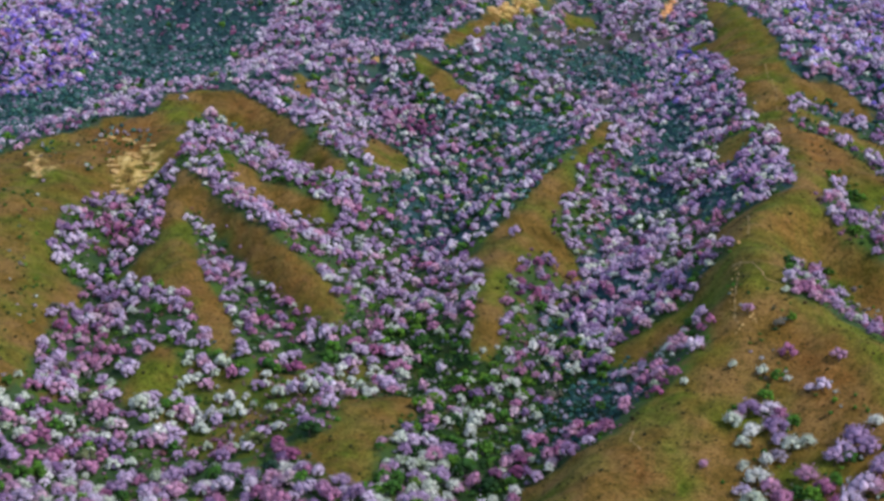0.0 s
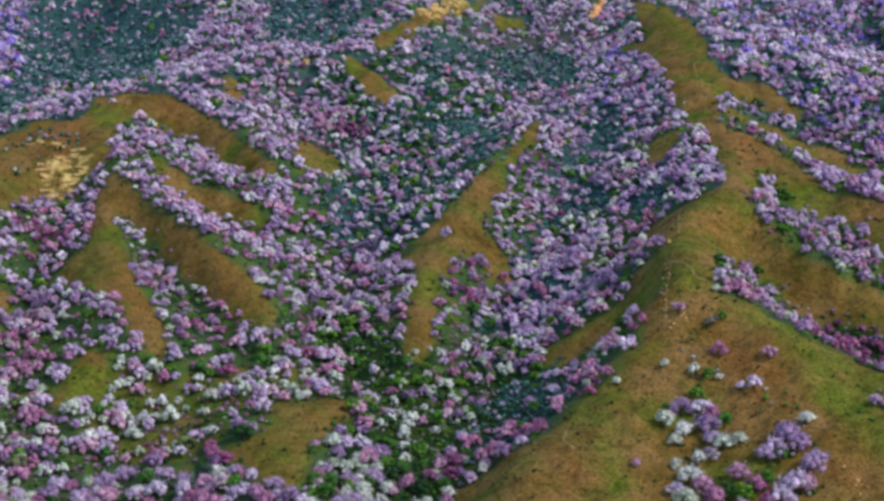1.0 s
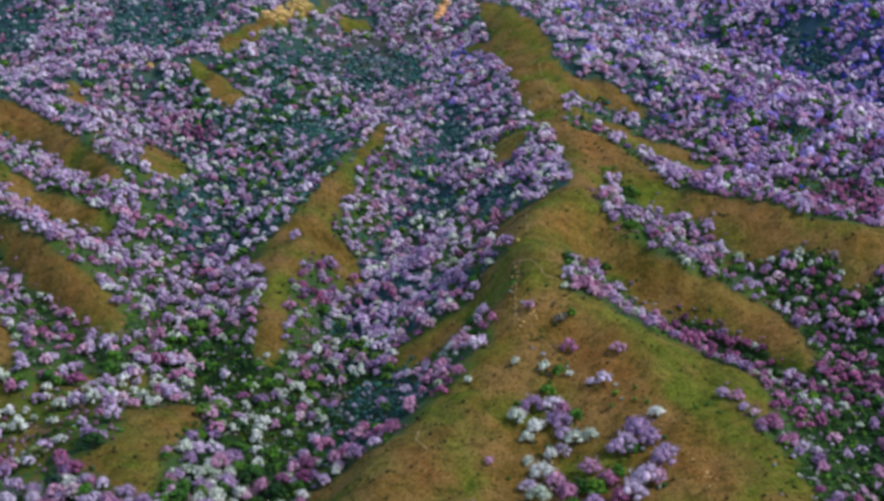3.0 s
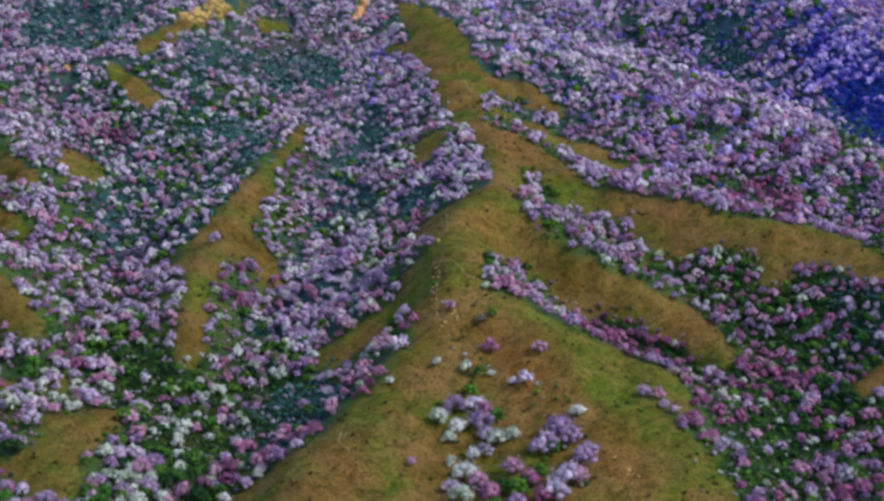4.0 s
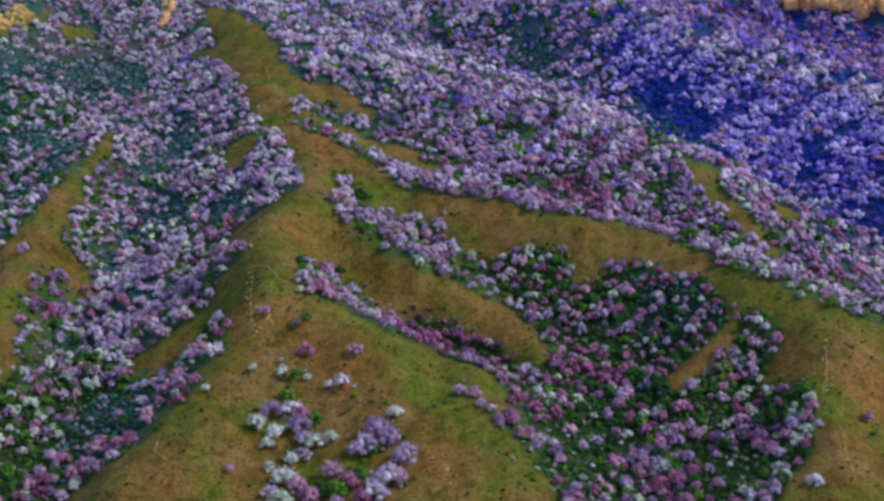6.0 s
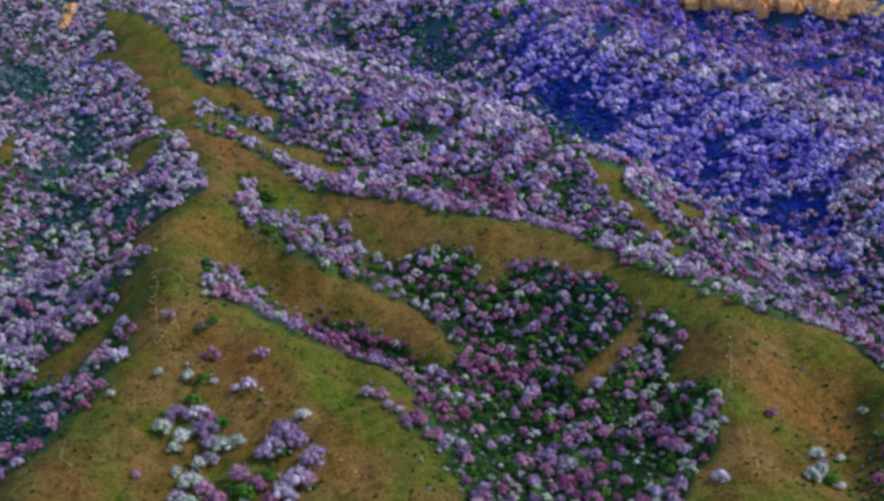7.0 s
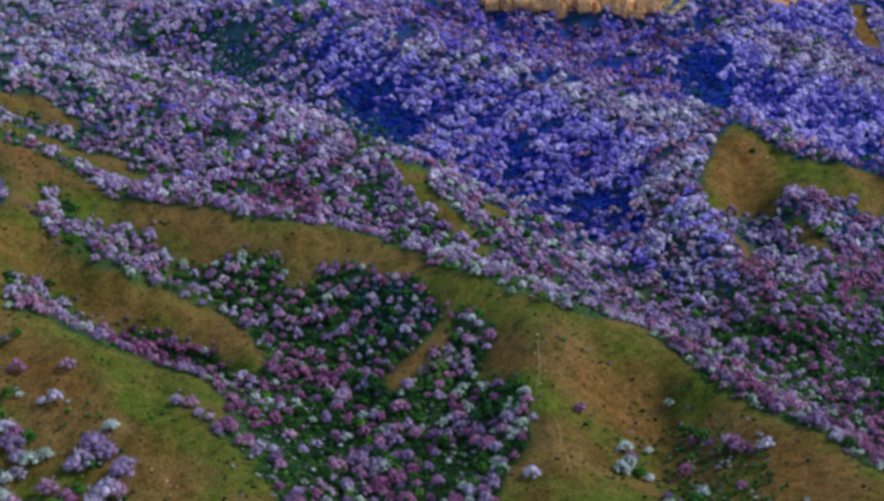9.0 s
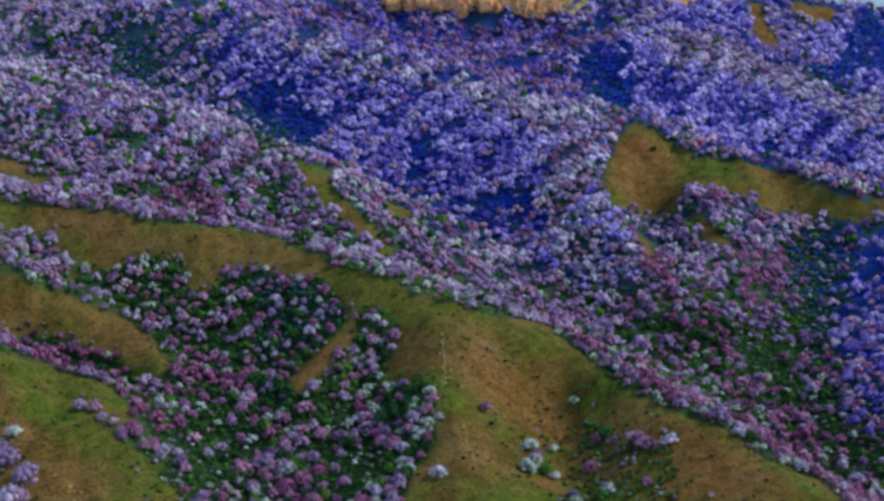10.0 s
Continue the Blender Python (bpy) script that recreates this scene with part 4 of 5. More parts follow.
def outcrop(label, spots, tall, wide, seed):
    """A group of blocks, sunk into the ground, as one thing."""
    rng = np.random.RandomState(seed)
    meshes = [boulder_mesh(rng, 0.38 if "cliff" in label else 0.6, SANDSTONE if "sandstone" in label else STONE) for _ in range(4)]
    thing = new("rock_outcrop")
    z0 = height([spots[0][0]], [spots[0][1]])[0]
    thing.location = (spots[0][0], spots[0][1], z0)
    tagged(thing, label, "rocks")
    for x, y in spots:
        z = height([x], [y])[0]
        h, w = tall * rng.uniform(0.6, 1.3), wide * rng.uniform(0.6, 1.3)
        ob = new("boulder", meshes[rng.randint(4)])
        ob.parent = thing
        ob.matrix_basis = Matrix.LocRotScale((x - spots[0][0], y - spots[0][1], z - z0 + h * (0.42 if h > 6 else 0.2)), Euler((rng.uniform(-0.2, 0.2), rng.uniform(-0.2, 0.2), rng.uniform(0, 6))), (w, w * rng.uniform(0.6, 1), h))


def along(points, step, shake, seed):
    """Shaken places along a line in plan."""
    rng = np.random.RandomState(seed)
    out = []
    for p, q in zip(points, points[1:]):
        k = max(1, int(math.dist(p, q) / step))
        out += [(p[0] + (q[0] - p[0]) * i / k + rng.uniform(-shake, shake), p[1] + (q[1] - p[1]) * i / k + rng.uniform(-shake, shake)) for i in range(k)]
    return out


ICO = {}


def ico(level):
    bm = bmesh.new()
    bmesh.ops.create_icosphere(bm, subdivisions=level, radius=1.0)
    v = np.array([p.co for p in bm.verts])
    f = np.array([[p.index for p in q.verts] for q in bm.faces])
    bm.free()
    return v, f


ICO[1], ICO[2] = ico(1), ico(2)
build_tracks()
outcrop("orange sandstone cliff along the far ridge", along([(271.6, 1191.4), (293.9, 1179.9), (312.5, 1168.9), (339.2, 1161.5), (358.4, 1153.6), (370.9, 1147.5)], 3.2, 1.5, 3), 9, 10, 30)
outcrop("orange sandstone cliff along the far ridge", along([(434.7, 1142.1), (460.8, 1142.6), (481.4, 1147.1)], 4, 1.5, 4), 7.5, 9, 31)
outcrop("pale yellow broken rock on the bare crest", along([(-290.0, 743.5), (-282.9, 729.0), (-278.0, 724.5), (-274.9, 727.8), (-274.3, 740.9), (-274.6, 749.3)], 4.0, 1.6, 5), 0.9, 4.2, 32)
outcrop("pale yellow broken rock on the bare crest", along([(-322.1, 730.1), (-319.5, 735.6), (-306.3, 706.5)], 5, 1.6, 6), 0.8, 3.4, 33)
outcrop("pale yellow broken rock on the bare crest", along([(-189.6, 1055.1), (-181.0, 1097.2), (-177.8, 1117.9)], 3, 1, 7), 3, 4, 34)
outcrop("pale yellow broken rock on the bare crest", along([(-236.4, 920.1), (-230.2, 923.8)], 3, 1, 8), 2.5, 3, 35)
outcrop("pale yellow broken rock on the bare crest", along([(-222.6, 927.7), (-218.2, 930.8)], 3, 1, 9), 3, 3, 36)
outcrop("small white stones on the bald hill", along([(295.0, 773.7), (300.5, 780.1)], 3, 1, 10), 1.0, 1.2, 37)
outcrop("pale small stones scattered by the path", along([(-30.3, 595.2), (-30.3, 577.2), (-29.6, 567.2), (-27.4, 561.3), (-24.5, 567.5), (-21.1, 563.6)], 1.6, 1.0, 11), 0.5, 0.7, 38)
outcrop("pale small stones scattered on the spur", along([(21.6, 503.5), (24.2, 495.4), (26.9, 489.3), (30.0, 491.1)], 1.8, 1.6, 12), 0.5, 0.8, 39)
outcrop("pale small stones scattered on the spur", along([(139.6, 552.6), (137.7, 538.7), (135.2, 522.8)], 1.8, 1.2, 13), 0.5, 0.7, 40)
outcrop("single white stone on the crest", along([(-31.0, 615.2), (-30.5, 613.2)], 3, 0.1, 14), 1.2, 1.3, 41)
outcrop("single white stone on the crest", along([(131.4, 593.6), (131.6, 591.5)], 3, 0.1, 15), 1.4, 1.6, 42)
outcrop("orange sandstone outcrop on the far crest", along([(-101.4, 1129.5), (-100.0, 1167.7), (-101.3, 1201.7)], 4, 1, 16), 4, 5, 43)
outcrop("pale yellow broken rock on the bare crest", along([(-301.5, 764.7), (-299.2, 772.0), (-289.2, 765.2), (-278.7, 754.2), (-279.4, 747.5), (-289.5, 752.2)], 4.2, 2.2, 17), 1.0, 4.0, 44)

# ---- trees ----
def crown_shape(rng, lumps, flakes, size=1.0, core=1.0):
    """A domed crown about 1 wide and 1 high of uneven lumps with loose sprays of petals, as vertices and triangles."""
    vs, fs, n = [], [], 0
    centres = []
    lean = rng.uniform(0, 6.283)
    for k in range(lumps):
        a = lean + 2.4 * k + rng.uniform(-0.5, 0.5)
        up = (k + 0.5) / lumps
        rad = 0.34 * math.sqrt(max(0.0, 1 - up * up)) * rng.uniform(0.75, 1.15)
        c = np.array([math.cos(a) * rad, math.sin(a) * rad, 0.30 + 0.46 * up + rng.uniform(-0.05, 0.05)])
        s = rng.uniform(0.13, 0.20) * (1.0 + 1.5 / (lumps + 3))
        centres.append((c, s))
        v, f = ICO[1]
        v = v * (1 + rng.uniform(-0.35, 0.35, (len(v), 1))) * s * core * np.array([1.0, 1.0, 0.95]) + c
        vs.append(v)
        fs.append(f + n)
        n += len(v)
    for k in range(flakes):
        c, s = centres[rng.randint(lumps)]
        d = rng.normal(size=3)
        d[2] = abs(d[2]) if rng.rand() < 0.7 else d[2]
        d /= np.linalg.norm(d)
        p = c + d * s * rng.uniform(0.85, 1.5)
        t = rng.normal(size=(3, 3))
        t = t / np.linalg.norm(t, axis=1)[:, None] * rng.uniform(0.05, 0.10) * size
        vs.append(p + t)
        fs.append(np.array([[0, 1, 2]]) + n)
        n += 3
    return np.concatenate(vs), np.concatenate(fs)


def trunk_shape(sides, limbs, rng):
    """A tapered trunk with forking limbs for a crown of width and height 1."""
    vs, fs, n = [], [], 0
    rods = [((0, 0, -0.08), (0.02, 0.01, 0.34), 0.035, 0.022)]
    for k in range(limbs):
        a = 6.283 * k / limbs + rng.uniform(-0.4, 0.4)
        rods.append(((0.015, 0.01, rng.uniform(0.18, 0.32)), (math.cos(a) * 0.27, math.sin(a) * 0.27, rng.uniform(0.48, 0.64)), 0.018, 0.008))
    for p, q, a, b in rods:
        ang = np.arange(sides) * 6.283 / sides
        ring = np.stack([np.cos(ang), np.sin(ang), 0 * ang], 1)
        vs.append(np.concatenate([np.array(p) + ring * a, np.array(q) + ring * b]))
        i = np.arange(sides)
        j = (i + 1) % sides
        fs.append(np.concatenate([np.stack([i, j, j + sides], 1), np.stack([i, j + sides, i + sides], 1)]) + n)
        n += 2 * sides
    return np.concatenate(vs), np.concatenate(fs)


rng = np.random.RandomState(7)
NEAR = [crown_shape(rng, 12, 270, 0.78, 0.84) for _ in range(8)]
MID = [crown_shape(rng, 8, 66, 0.85, 0.9) for _ in range(8)]
FAR = [crown_shape(rng, 5, 9, 0.9, 1.12) for _ in range(8)]
LAST = [crown_shape(rng, 4, 5, 1.0, 1.15) for _ in range(8)]
BOUGHS = [trunk_shape(5, 4, rng) for _ in range(8)]
POLE = [trunk_shape(3, 2, rng) for _ in range(8)]
BUSH = [crown_shape(rng, 1, 7, 2.2) for _ in range(6)]


def jittered(step, r0, r1, az0, az1, seed):
    """Places on a shaken grid inside a sector round the camera."""
    rng = np.random.RandomState(seed)
    g = np.arange(-1500, 1500, step)
    x, y = np.meshgrid(g, np.arange(300, 1500, step), indexing="ij")
    x, y = x.ravel(), y.ravel()
    x = x + rng.uniform(-0.48, 0.48, len(x)) * step
    y = y + rng.uniform(-0.48, 0.48, len(y)) * step
    r, a = np.hypot(x, y), np.degrees(np.arctan2(x, y))
    ok = (r > r0) & (r < r1) & (a > az0) & (a < az1)
    return x[ok], y[ok], rng


def joined(shapes, which, places, scales, turns, tints):
    """Vertices, triangles and tints of many shapes set down at places."""
    vs, fs, ts, n = [], [], [], 0
    for k, (v, f) in enumerate(shapes):
        sel = np.where(which == k)[0]
        if not len(sel):
            continue
        c, s = np.cos(turns[sel])[:, None], np.sin(turns[sel])[:, None]
        w = np.stack([v[None, :, 0] * c - v[None, :, 1] * s, v[None, :, 0] * s + v[None, :, 1] * c, np.broadcast_to(v[None, :, 2], (len(sel), len(v)))], -1)
        w = w * scales[sel][:, None, :] + places[sel][:, None, :]
        vs.append(w.reshape(-1, 3))
        fs.append((f[None] + (n + np.arange(len(sel)) * len(v))[:, None, None]).reshape(-1, 3))
        ts.append(np.repeat(tints[sel], len(v)))
        n += len(sel) * len(v)
    return np.concatenate(vs), np.concatenate(fs), np.concatenate(ts)


NAMES = ["lilac", "rose", "white", "violet", "green", "plum", "indigo", "orchid"]
LONE = []


def lone_tree(x, y, name, wide):
    LONE.append((x, y, name, wide))


# trees that stand by themselves on the bare spur
lone_tree(1.4, 548.0, "rose", 4.6)
lone_tree(-2.7, 536.0, "lilac", 4.6)
lone_tree(-6.3, 536.0, "lilac", 3.0)
lone_tree(-19.8, 543.6, "white", 3.8)
lone_tree(-12.5, 541.9, "white", 2.4)
lone_tree(-41.5, 538.4, "white", 2.4)
lone_tree(-33.0, 496.9, "rose", 2.7)
lone_tree(-16.1, 563.8, "green", 3.5)
lone_tree(-12.4, 565.9, "green", 3.2)
lone_tree(-18.5, 533.7, "green", 4.3)
lone_tree(-15.7, 541.8, "green", 4.1)
lone_tree(-26.6, 519.3, "white", 4.9)
lone_tree(-22.6, 525.5, "lilac", 5.7)
lone_tree(-17.0, 525.7, "lilac", 5.4)
lone_tree(-13.9, 523.8, "rose", 4.9)
lone_tree(-21.2, 515.6, "white", 4.9)
lone_tree(-15.3, 517.8, "lilac", 5.7)
lone_tree(-23.3, 511.5, "white", 3.5)
lone_tree(-10.6, 511.9, "white", 4.9)
lone_tree(-6.2, 512.0, "white", 4.3)
lone_tree(-13.7, 513.8, "lilac", 4.6)
lone_tree(-19.1, 495.6, "white", 5.7)
lone_tree(-22.6, 501.5, "white", 3.2)
lone_tree(-16.7, 505.7, "white", 4.1)
lone_tree(-10.7, 521.9, "green", 4.6)
lone_tree(-13.6, 507.8, "green", 4.1)
lone_tree(-14.9, 491.8, "rose", 4.9)
lone_tree(-11.8, 485.9, "rose", 5.4)
lone_tree(-22.2, 487.5, "lilac", 4.3)
lone_tree(-19.1, 483.6, "white", 5.4)
lone_tree(11.6, 519.9, "white", 3.8)
lone_tree(6.5, 512.0, "lilac", 6.8)
lone_tree(9.5, 507.9, "lilac", 6.2)
lone_tree(3.6, 506.0, "lilac", 5.9)
lone_tree(1.0, 504.0, "lilac", 5.1)
lone_tree(5.1, 504.0, "green", 4.1)
lone_tree(13.0, 497.8, "lilac", 5.9)
lone_tree(14.6, 501.8, "lilac", 4.6)
lone_tree(9.0, 489.9, "lilac", 6.8)
lone_tree(5.7, 484.0, "lilac", 6.2)
lone_tree(-1.4, 492.0, "rose", 4.9)
lone_tree(-5.9, 498.0, "rose", 4.9)
lone_tree(-4.4, 488.0, "green", 5.4)
lone_tree(1.6, 494.0, "green", 4.6)
lone_tree(2.3, 484.0, "rose", 5.4)
lone_tree(12.0, 489.9, "rose", 4.9)
lone_tree(-8.1, 489.9, "green", 4.6)
lone_tree(-4.4, 480.0, "lilac", 5.9)
lone_tree(-10.2, 477.9, "green", 5.4)
lone_tree(153.5, 505.2, "white", 4.1)
lone_tree(153.3, 499.0, "white", 4.3)
lone_tree(148.7, 492.0, "white", 4.1)
lone_tree(154.8, 494.3, "green", 3.5)
lone_tree(157.3, 493.5, "white", 2.7)
lone_tree(173.4, 526.1, "white", 3.0)
lone_tree(188.1, 484.8, "lilac", 4.1)
lone_tree(121.5, 483.0, "lilac", 4.3)
lone_tree(174.0, 511.2, "green", 4.1)
lone_tree(175.9, 504.2, "green", 4.6)


def steepness(x, y):
    """How much the ground turns to the south and rises: such slopes hold more water and more growth."""
    r = np.hypot(x, y)
    i = np.clip(((x + 760) / 8).astype(int), 0, SLOPE[0].shape[0] - 1)
    j = np.clip(((y - 400) / 8).astype(int), 0, SLOPE[0].shape[1] - 1)
    nx, ny, nz = -SLOPE[0][i, j], -SLOPE[1][i, j], 1.0
    size = np.sqrt(nx * nx + ny * ny + 1)
    return (-nx * x / r - ny * y / r + 0.25 * nz) / size


def ranked(a):
    """Each value's share of smaller ones, 0 to 1."""
    out = np.empty(len(a))
    out[np.argsort(a)] = np.arange(len(a)) / len(a)
    return out


def plant():
    x, y, rng = jittered(3.2, 445, 1400, -26, 29, 21)
    grass, grove = inside(x, y, "grass", 1.3), inside(x, y, "grove", 1.5)
    for back in (3.5, 6.5):        # the lower edges of the meadows stay clear
        k = 1 + back / np.hypot(x, y)
        grass |= inside(x * k, y * k, "grass", 1.3)
    scrub, stone = inside(x, y, "scrub"), inside(x, y, "rock", 1.0)
    leafy = inside(x, y, "leafy", 5.0)
    white, rose = inside(x, y, "white", 4.0), inside(x, y, "rose", 4.0)
    r, u = np.hypot(x, y), rng.rand(len(x))
    gap = wave(x, y, 40, 31) + 0.6 * wave(x, y, 16, 32)
    thin = inside(x, y, "thin", 5.0)
    blue = inside(x, y, "hazy_shade", 6.0)
    chance = np.where(gap > 0.7, 0.38, 1.0)
    clump = wave(x, y, 13, 33) + 0.5 * wave(x, y, 7, 34)
    chance = chance * np.where(clump < -0.35, np.where(r < 720, 0.38, 0.65), 1.0)
    rill = rills(x, y)
    chance = chance * np.interp(rill, [-1.3, -0.7, -0.3], [0.28, 0.6, 1.0])
    chance = np.where(inside(x, y, "frost", 5.0), np.maximum(chance, 0.9), chance)
    chance = np.where(thin, chance * 0.62, chance)
    chance = np.where(inside(x, y, "dense", 4.0), 1.0, chance)
    chance = np.where(blue, np.where(gap > 0.9, 0.6, 1.0), chance)
    chance = np.where((r > 640) & (r < 840) & (np.degrees(np.arctan2(x, y)) > 1) & ~inside(x, y, "hollow", 5.0) & ~inside(x, y, "leafy", 5.0) & ~inside(x, y, "dusky", 5.0), np.maximum(chance, 0.8), chance)
    chance = np.where(inside(x, y, "dusky", 5.0), np.maximum(chance, 0.8), chance)
    chance = np.where(inside(x, y, "blush", 5.0), 1.0, chance)
    chance = np.where(grass & ~grove, 0.002, chance)
    chance = np.where(grove & grass, 0.42, chance)
    chance = np.where(grove & grass & inside(x, y, "dusky", 3.0), 0.17, chance)
    chance = np.where(inside(x, y, "hollow", 5.0), np.where(r > 850, 0.05, 0.13), chance)
    chance = np.where(scrub & ~inside(x, y, "dense", 4.0), 0.22, chance)
    chance = np.where(inside(x, y, "gap", 3.0), np.minimum(chance, np.where(r > 850, 0.05, 0.14)), chance)
    chance = np.where(stone, 0.0, chance)
    keep = u < chance * np.clip(steepness(x, y) / 0.42, np.where(r < 760, 0.75, 0.4), 1.0)
    x, y, r, white, rose, leafy, rill = x[keep], y[keep], r[keep], white[keep], rose[keep], leafy[keep], rill[keep]
    n = len(x)
    v = ranked(0.8 * wave(x, y, 30, 71) + wave(x, y, 12, 72) + np.where(r < 640, 0.7, 0.3) * rng.normal(size=n))
    w = ranked(wave(x, y, 11, 73) + 0.5 * wave(x, y, 25, 74) + 0.25 * rng.normal(size=n))
    az = np.degrees(np.arctan2(x, y))
    # distance haze painted in: farther east, more trees turn violet or indigo
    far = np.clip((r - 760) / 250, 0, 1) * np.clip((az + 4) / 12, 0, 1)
    kind = np.where(v < 0.18, 1, np.where(v < 0.86, 0, np.where(v < 0.92, 2, 4)))
    kind = np.where(white & (w < 0.55), 2, np.where(rose & (w > 0.25), 1, kind))
    rib = rill + 0.35 * rng.normal(size=n)
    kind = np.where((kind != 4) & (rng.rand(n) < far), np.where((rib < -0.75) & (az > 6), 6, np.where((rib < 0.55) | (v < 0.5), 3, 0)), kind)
    kind = np.where(~inside(x, y, "hazy_shade", 6.0) & ((kind == 3) | ((kind == 0) & (r > 640) & (az > 2))) & (w > 0.42), 7, kind)
    kind = np.where(~inside(x, y, "hazy_shade", 6.0) & (kind == 6) & (r < 860), 7, kind)
    kind = np.where(inside(x, y, "hazy_shade", 6.0) & (kind == 3) & (rib < -0.15), 6, kind)
    # sunlit crests painted with pinker trees
    kind = np.where(inside(x, y, "blush", 5.0) & ((kind == 3) | (kind == 6)), np.where(w < 0.3, 0, np.where(w < 0.9, 7, 3)), kind)
    kind = np.where((kind == 0) & inside(x, y, "violet", 5.0) & (r > 700) & (rng.rand(n) < 0.42), 3, kind)
    # blue shade put into the blossom: half of these trees turn orchid
    kind = np.where((kind < 2) & inside(x, y, "bluish", 5.0) & (rng.rand(n) < 0.5), 7, kind)
    kind = np.where(inside(x, y, "dusky", 5.0) & (kind < 3) & (w > 0.42) & (rng.rand(n) < 0.35), 5, kind)
    odd = rng.rand(n)
    kind = np.where((r < 660) & (kind != 4) & (odd < 0.09), 2, np.where((r < 660) & (kind != 4) & (odd > np.where(inside(x, y, "dusky", 5.0), 0.76, 0.9)), 1, kind))
    kind = np.where(inside(x, y, "frost", 5.0) & (kind < 2) & (w < 0.2), 2, kind)
    kind = np.where(leafy & (ranked(wave(x, y, 9, 75) + 0.5 * rng.normal(size=n)) < 0.22), 4, kind)
    kind = np.where(inside(x, y, "hazy_shade", 6.0) & ((kind == 4) | (kind == 2) | ((kind == 0) & ~inside(x, y, "blush", 5.0))), 3, kind)
    # haze painted with dull purple trees
    kind = np.where(inside(x, y, "haze", 5.0), np.where(w < 0.5, 7, np.where(w < 0.8, 3, 5)), kind)
    kind = np.where((rill < -0.7) & (kind < 2) & (rng.rand(n) < 0.5), 5, kind)
    wide = (2.7 + 3.0 * rng.beta(1.3, 2.2, n)) * np.interp(r, [480, 560, 700], [1.2, 1.05, 0.96]) * np.where((az < -10) & (r < 600), 1.14, np.where((az > 0) & (r < 640), 0.88, 1.0)) * np.interp(rill, [-1.0, 0.8], [0.85, 1.1])
    wide = np.where(kind == 2, wide * 0.85, wide) * (1 + 0.14 * np.clip((r - 720) / 100, 0, 1) * np.clip(az / 5, 0, 1))
    tall = wide * rng.uniform(0.75, 1.1, n)
    lone = np.array([(px, py, NAMES.index(name), w) for px, py, name, w in LONE])
    x, y, kind = np.r_[x, lone[:, 0]], np.r_[y, lone[:, 1]], np.r_[kind, lone[:, 2].astype(int)]
    wide, tall = np.r_[wide, lone[:, 3] * 1.2], np.r_[tall, lone[:, 3] * 1.05]
    return x, y, height(x, y), np.hypot(x, y), np.degrees(np.arctan2(x, y)), kind, wide, tall, rng


LABELS = {
    "lilac": "lilac-pink blossoming tree with a rounded crown on the slope",
    "rose": "deep rose blossoming tree with a rounded crown on the slope",
    "white": "white blossoming tree with a loose crown on the slope",
    "violet": "violet blossoming tree with a dense crown on the far slope, haze painted into its colour",
    "orchid": "orchid-purple blossoming tree with a rounded crown on the far ridge",
    "indigo": "deep blue-violet blossoming tree with a dense crown in the far gully, shade painted into its colour",
    "plum": "dusky plum-coloured blossoming tree in the gully",
    "green": "dark green leafy tree among the blossoming trees",
}


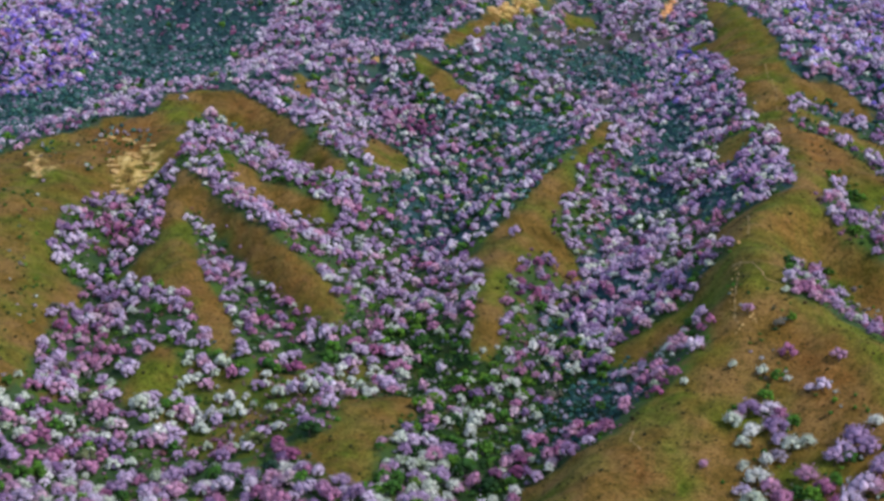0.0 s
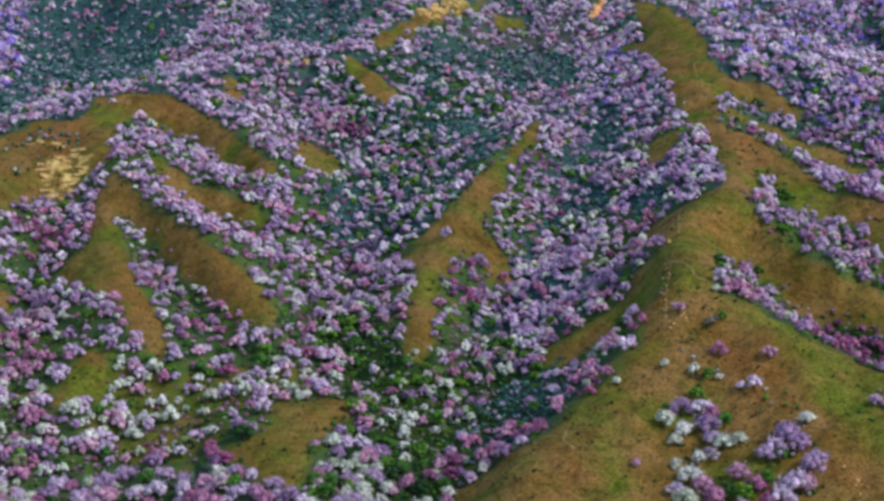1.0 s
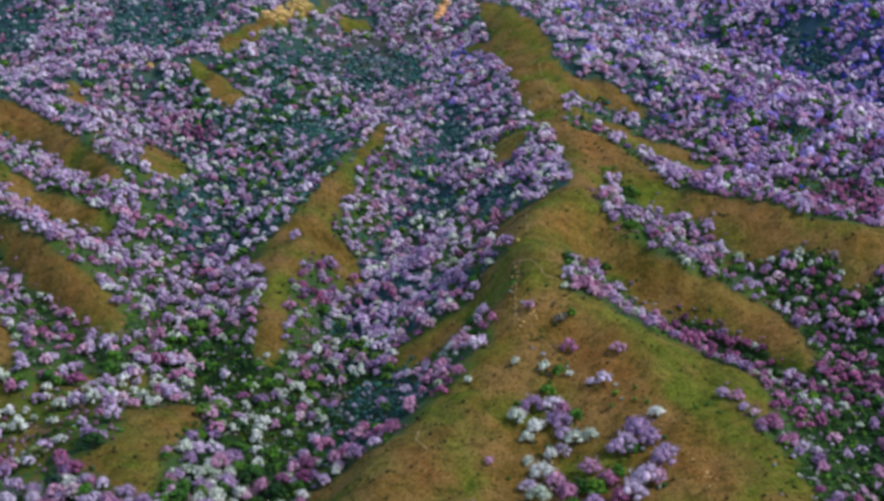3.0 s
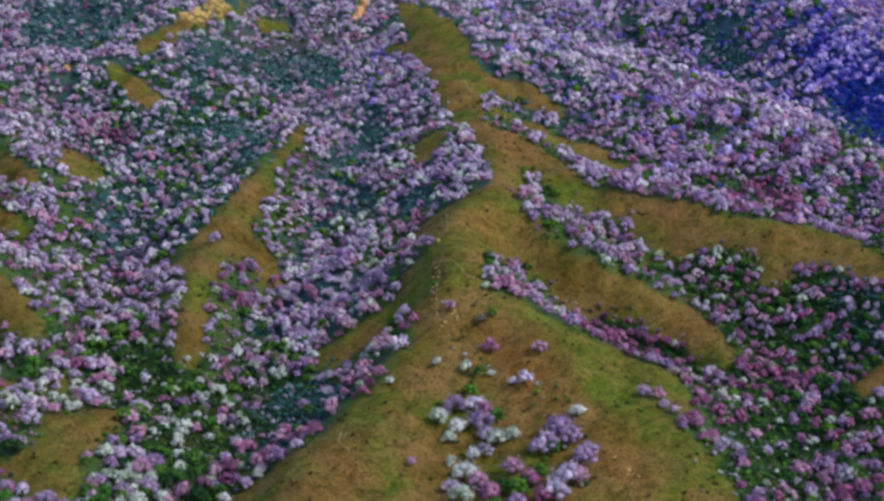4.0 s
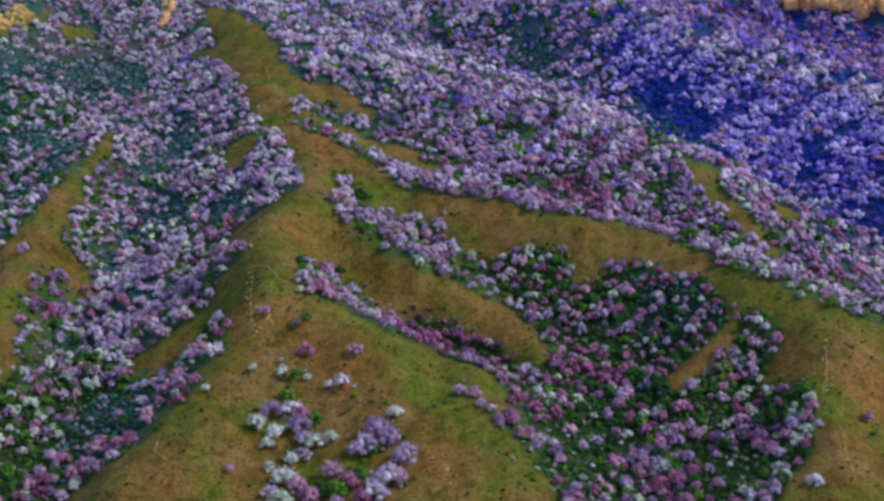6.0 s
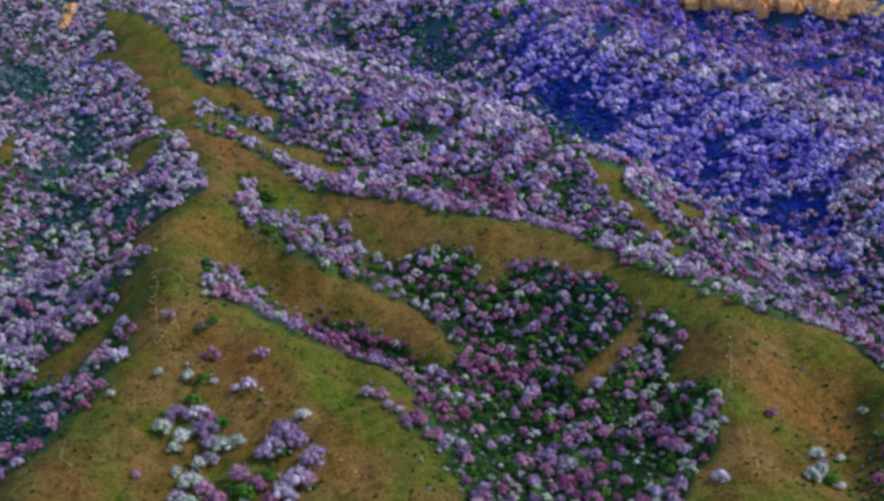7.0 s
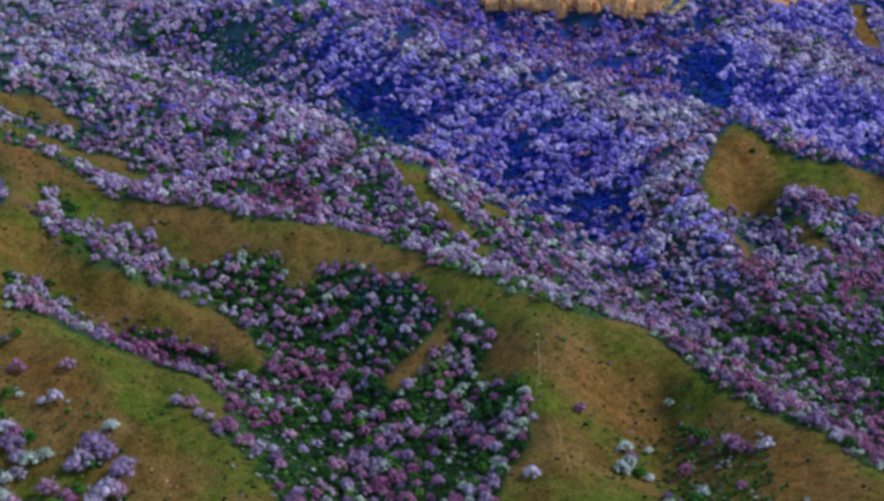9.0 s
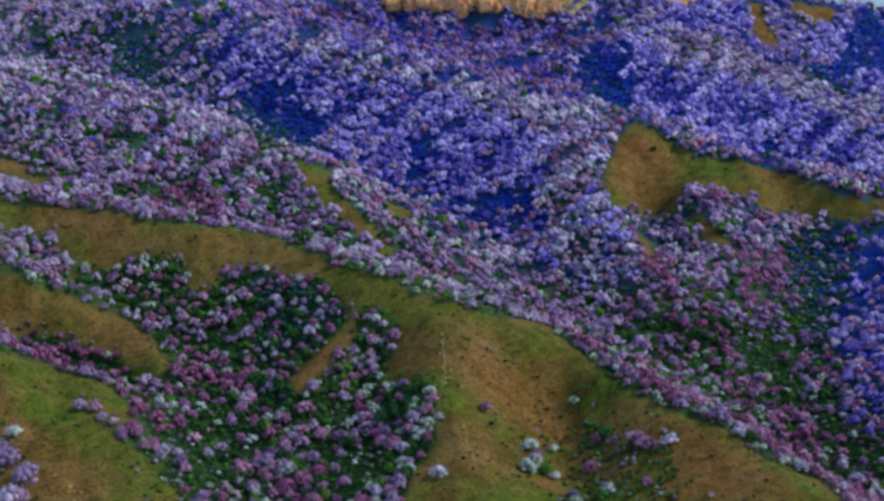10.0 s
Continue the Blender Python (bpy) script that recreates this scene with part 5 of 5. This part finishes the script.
def build_trees():
    x, y, z, r, az, kind, wide, tall, rng = plant()
    n = len(x)
    place = np.c_[x, y, z]
    slim = rng.uniform(0.85, 1.2, n)
    scale = np.c_[wide * slim, wide / slim, tall]
    turn = rng.uniform(0, 6.283, n)
    # haze and dim basins painted as darker petals, sunlit crests paler; far east darker
    tint = np.clip(0.5 + 0.22 * wave(x, y, 22, 76) + 0.14 * rills(x, y) + 0.21 * rng.normal(size=n) - 0.25 * inside(x, y, "rose", 4.0) - 0.3 * inside(x, y, "haze", 5.0) + 0.12 * inside(x, y, "blush", 5.0) - 0.13 * np.clip((r - 620) / 60, 0, 1) * np.clip(az / 4, 0, 1) * (1 - 1.5 * inside(x, y, "hazy_shade", 6.0)) - 0.2 * inside(x, y, "dusky", 5.0), 0, 1)
    which = rng.randint(0, 8, n)
    order = np.argsort(r + np.where(np.abs(az) > 27, 400, 0))
    single = np.zeros(n, bool)
    for k in range(len(NAMES)):
        single[[i for i in order if kind[i] == k][:51 if k < 2 else 33]] = True
    models = {}
    for i in np.where(single)[0]:
        key = (kind[i], which[i])
        name = NAMES[kind[i]]
        if key not in models:
            v, f = NEAR[which[i]]
            crown = mesh_from("crown", v, f, [PETALS[name]], True, None, {"tint": np.full(len(v), rng.uniform(0.15, 0.95))})
            v, f = BOUGHS[which[i]]
            models[key] = (crown, mesh_from("trunk", v, f, [BARK], True))
        thing = new("leafy_tree" if name == "green" else "blossom_tree")
        thing.matrix_basis = Matrix.LocRotScale(place[i], Euler((0, 0, turn[i])), scale[i])
        tagged(thing, LABELS[name], "tree", "trees on the hills")
        for part_name, me in zip(("crown", "trunk"), models[key]):
            ob = new(part_name, me)
            ob.parent = thing
    for k, name in enumerate(NAMES):
        vs, fs, ts, mi, base = [], [], [], [], 0
        for shapes, limbs, lo, hi in ((NEAR, BOUGHS, 0, 530), (MID, POLE, 530, 680), (FAR, (), 680, 950), (LAST, (), 950, 9999)):
            sel = np.where((kind == k) & ~single & (r >= lo) & (r < hi))[0]
            if not len(sel):
                continue
            for j, what in enumerate((shapes, limbs)):
                if not len(what):
                    continue
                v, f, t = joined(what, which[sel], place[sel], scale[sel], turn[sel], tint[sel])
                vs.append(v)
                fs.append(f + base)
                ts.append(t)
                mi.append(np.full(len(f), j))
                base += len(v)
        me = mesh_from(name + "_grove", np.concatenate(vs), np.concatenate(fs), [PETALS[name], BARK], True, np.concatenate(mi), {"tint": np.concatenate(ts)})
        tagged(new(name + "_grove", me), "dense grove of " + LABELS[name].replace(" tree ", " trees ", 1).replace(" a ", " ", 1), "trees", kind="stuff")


def build_bushes():
    """Low green undergrowth between the trees and dry tufts on the grass."""
    x, y, rng = jittered(3.4, 445, 1280, -26, 29, 55)
    dx, dy, _ = jittered(2.1, 445, 1150, -26, 29, 58)
    thick = inside(dx, dy, "hollow", 5.0) | inside(dx, dy, "gap", 3.0) | ((inside(dx, dy, "leafy", 5.0) | inside(dx, dy, "dusky", 5.0)) & (rng.rand(len(dx)) < 0.8))
    x, y = np.r_[x, dx[thick]], np.r_[y, dy[thick]]
    k = 1 + 3.0 / np.hypot(x, y)
    grass = (inside(x, y, "grass", 1.3) | inside(x * k, y * k, "grass", 1.3)) & ~inside(x, y, "grove", 1.5)
    brush = inside(x, y, "brush", 3.0)
    u = rng.rand(len(x))
    hollow = inside(x, y, "hollow", 5.0) | inside(x, y, "gap", 3.0)
    keep = np.where(grass, brush & (u < 0.55), u < np.where(hollow, 0.95, np.where(np.hypot(x, y) > 900, 0.3, 0.92)) * np.clip(steepness(x, y) / 0.42, 0.8, 1.0)) & ~inside(x, y, "rock", 1.0)
    x, y, grass = x[keep], y[keep], grass[keep]
    n = len(x)
    z = height(x, y)
    wide = rng.uniform(1.8, 3.8, n) * np.interp(np.hypot(x, y), [700, 1000], [1.0, 1.6])
    # bushes painted blue for the haze and shade of the far slopes
    blue = (inside(x, y, "hazy_shade", 6.0) | (rng.rand(n) < 0.75 * far_side(x, y))) & ~inside(x, y, "blush", 5.0)
    tall = wide * rng.uniform(0.6, 0.95, n)
    which, turn, tint = rng.randint(0, 6, n), rng.uniform(0, 6.283, n), rng.rand(n)
    place, scale = np.c_[x, y, z - 0.3 * tall], np.c_[wide, wide, tall]
    # blue-green bushes also paint in shade, and haze with distance
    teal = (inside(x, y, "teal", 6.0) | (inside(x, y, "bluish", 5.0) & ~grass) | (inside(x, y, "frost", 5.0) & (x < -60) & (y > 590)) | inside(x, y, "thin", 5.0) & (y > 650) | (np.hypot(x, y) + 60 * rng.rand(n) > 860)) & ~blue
    mauve = (rills(x, y) > -0.5) & (np.hypot(x, y) < 740) & (wave(x, y, 18, 61) + 0.6 * wave(x, y, 7, 62) + 0.5 * rng.normal(size=n) > 0.12) & ~blue & ~teal & ~inside(x, y, "leafy", 5.0) & ~brush[keep]
    for name, sel, mat, label in (("teal_undergrowth", teal, "teal", "blue-green shrubs, haze and shade put into their colour"), ("mauve_undergrowth", mauve, "mauve", "dusky mauve and russet shrubs between the blossoming trees"), ("undergrowth", ~blue & ~teal & ~mauve, "green", "green bushes under the blossoming trees"), ("blue_undergrowth", blue, "hazy_shade", "shrubs under the violet trees, painted the deep blue of haze and shade")):
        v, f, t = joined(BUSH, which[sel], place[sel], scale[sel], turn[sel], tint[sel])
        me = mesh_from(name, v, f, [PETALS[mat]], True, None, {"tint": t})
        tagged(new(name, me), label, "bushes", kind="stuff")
    x, y, rng = jittered(2.6, 445, 900, -26, 29, 56)
    u = rng.rand(len(x))
    clump = wave(x, y, 22, 41) + 0.5 * wave(x, y, 9, 42)
    keep = inside(x, y, "grass", 1.3) & (u < np.clip(0.30 + 0.4 * clump, 0.04, 0.75))
    x, y = x[keep], y[keep]
    n = len(x)
    wide = rng.uniform(0.7, 1.7, n) + 1.2 * (rng.rand(n) < 0.12)
    tall = wide * rng.uniform(0.5, 0.9, n)
    v, f, t = joined(BUSH, rng.randint(0, 6, n), np.c_[x, y, height(x, y) - 0.3 * tall], np.c_[wide, wide, tall], rng.uniform(0, 6.283, n), rng.rand(n))
    me = mesh_from("dry_tufts", v, f, [PETALS["tuft"]], True, None, {"tint": t})
    tagged(new("dry_tufts", me), "low dark brown-green tufts dotted over the bare grass", "tufts", kind="stuff")


build_bushes()
build_trees()
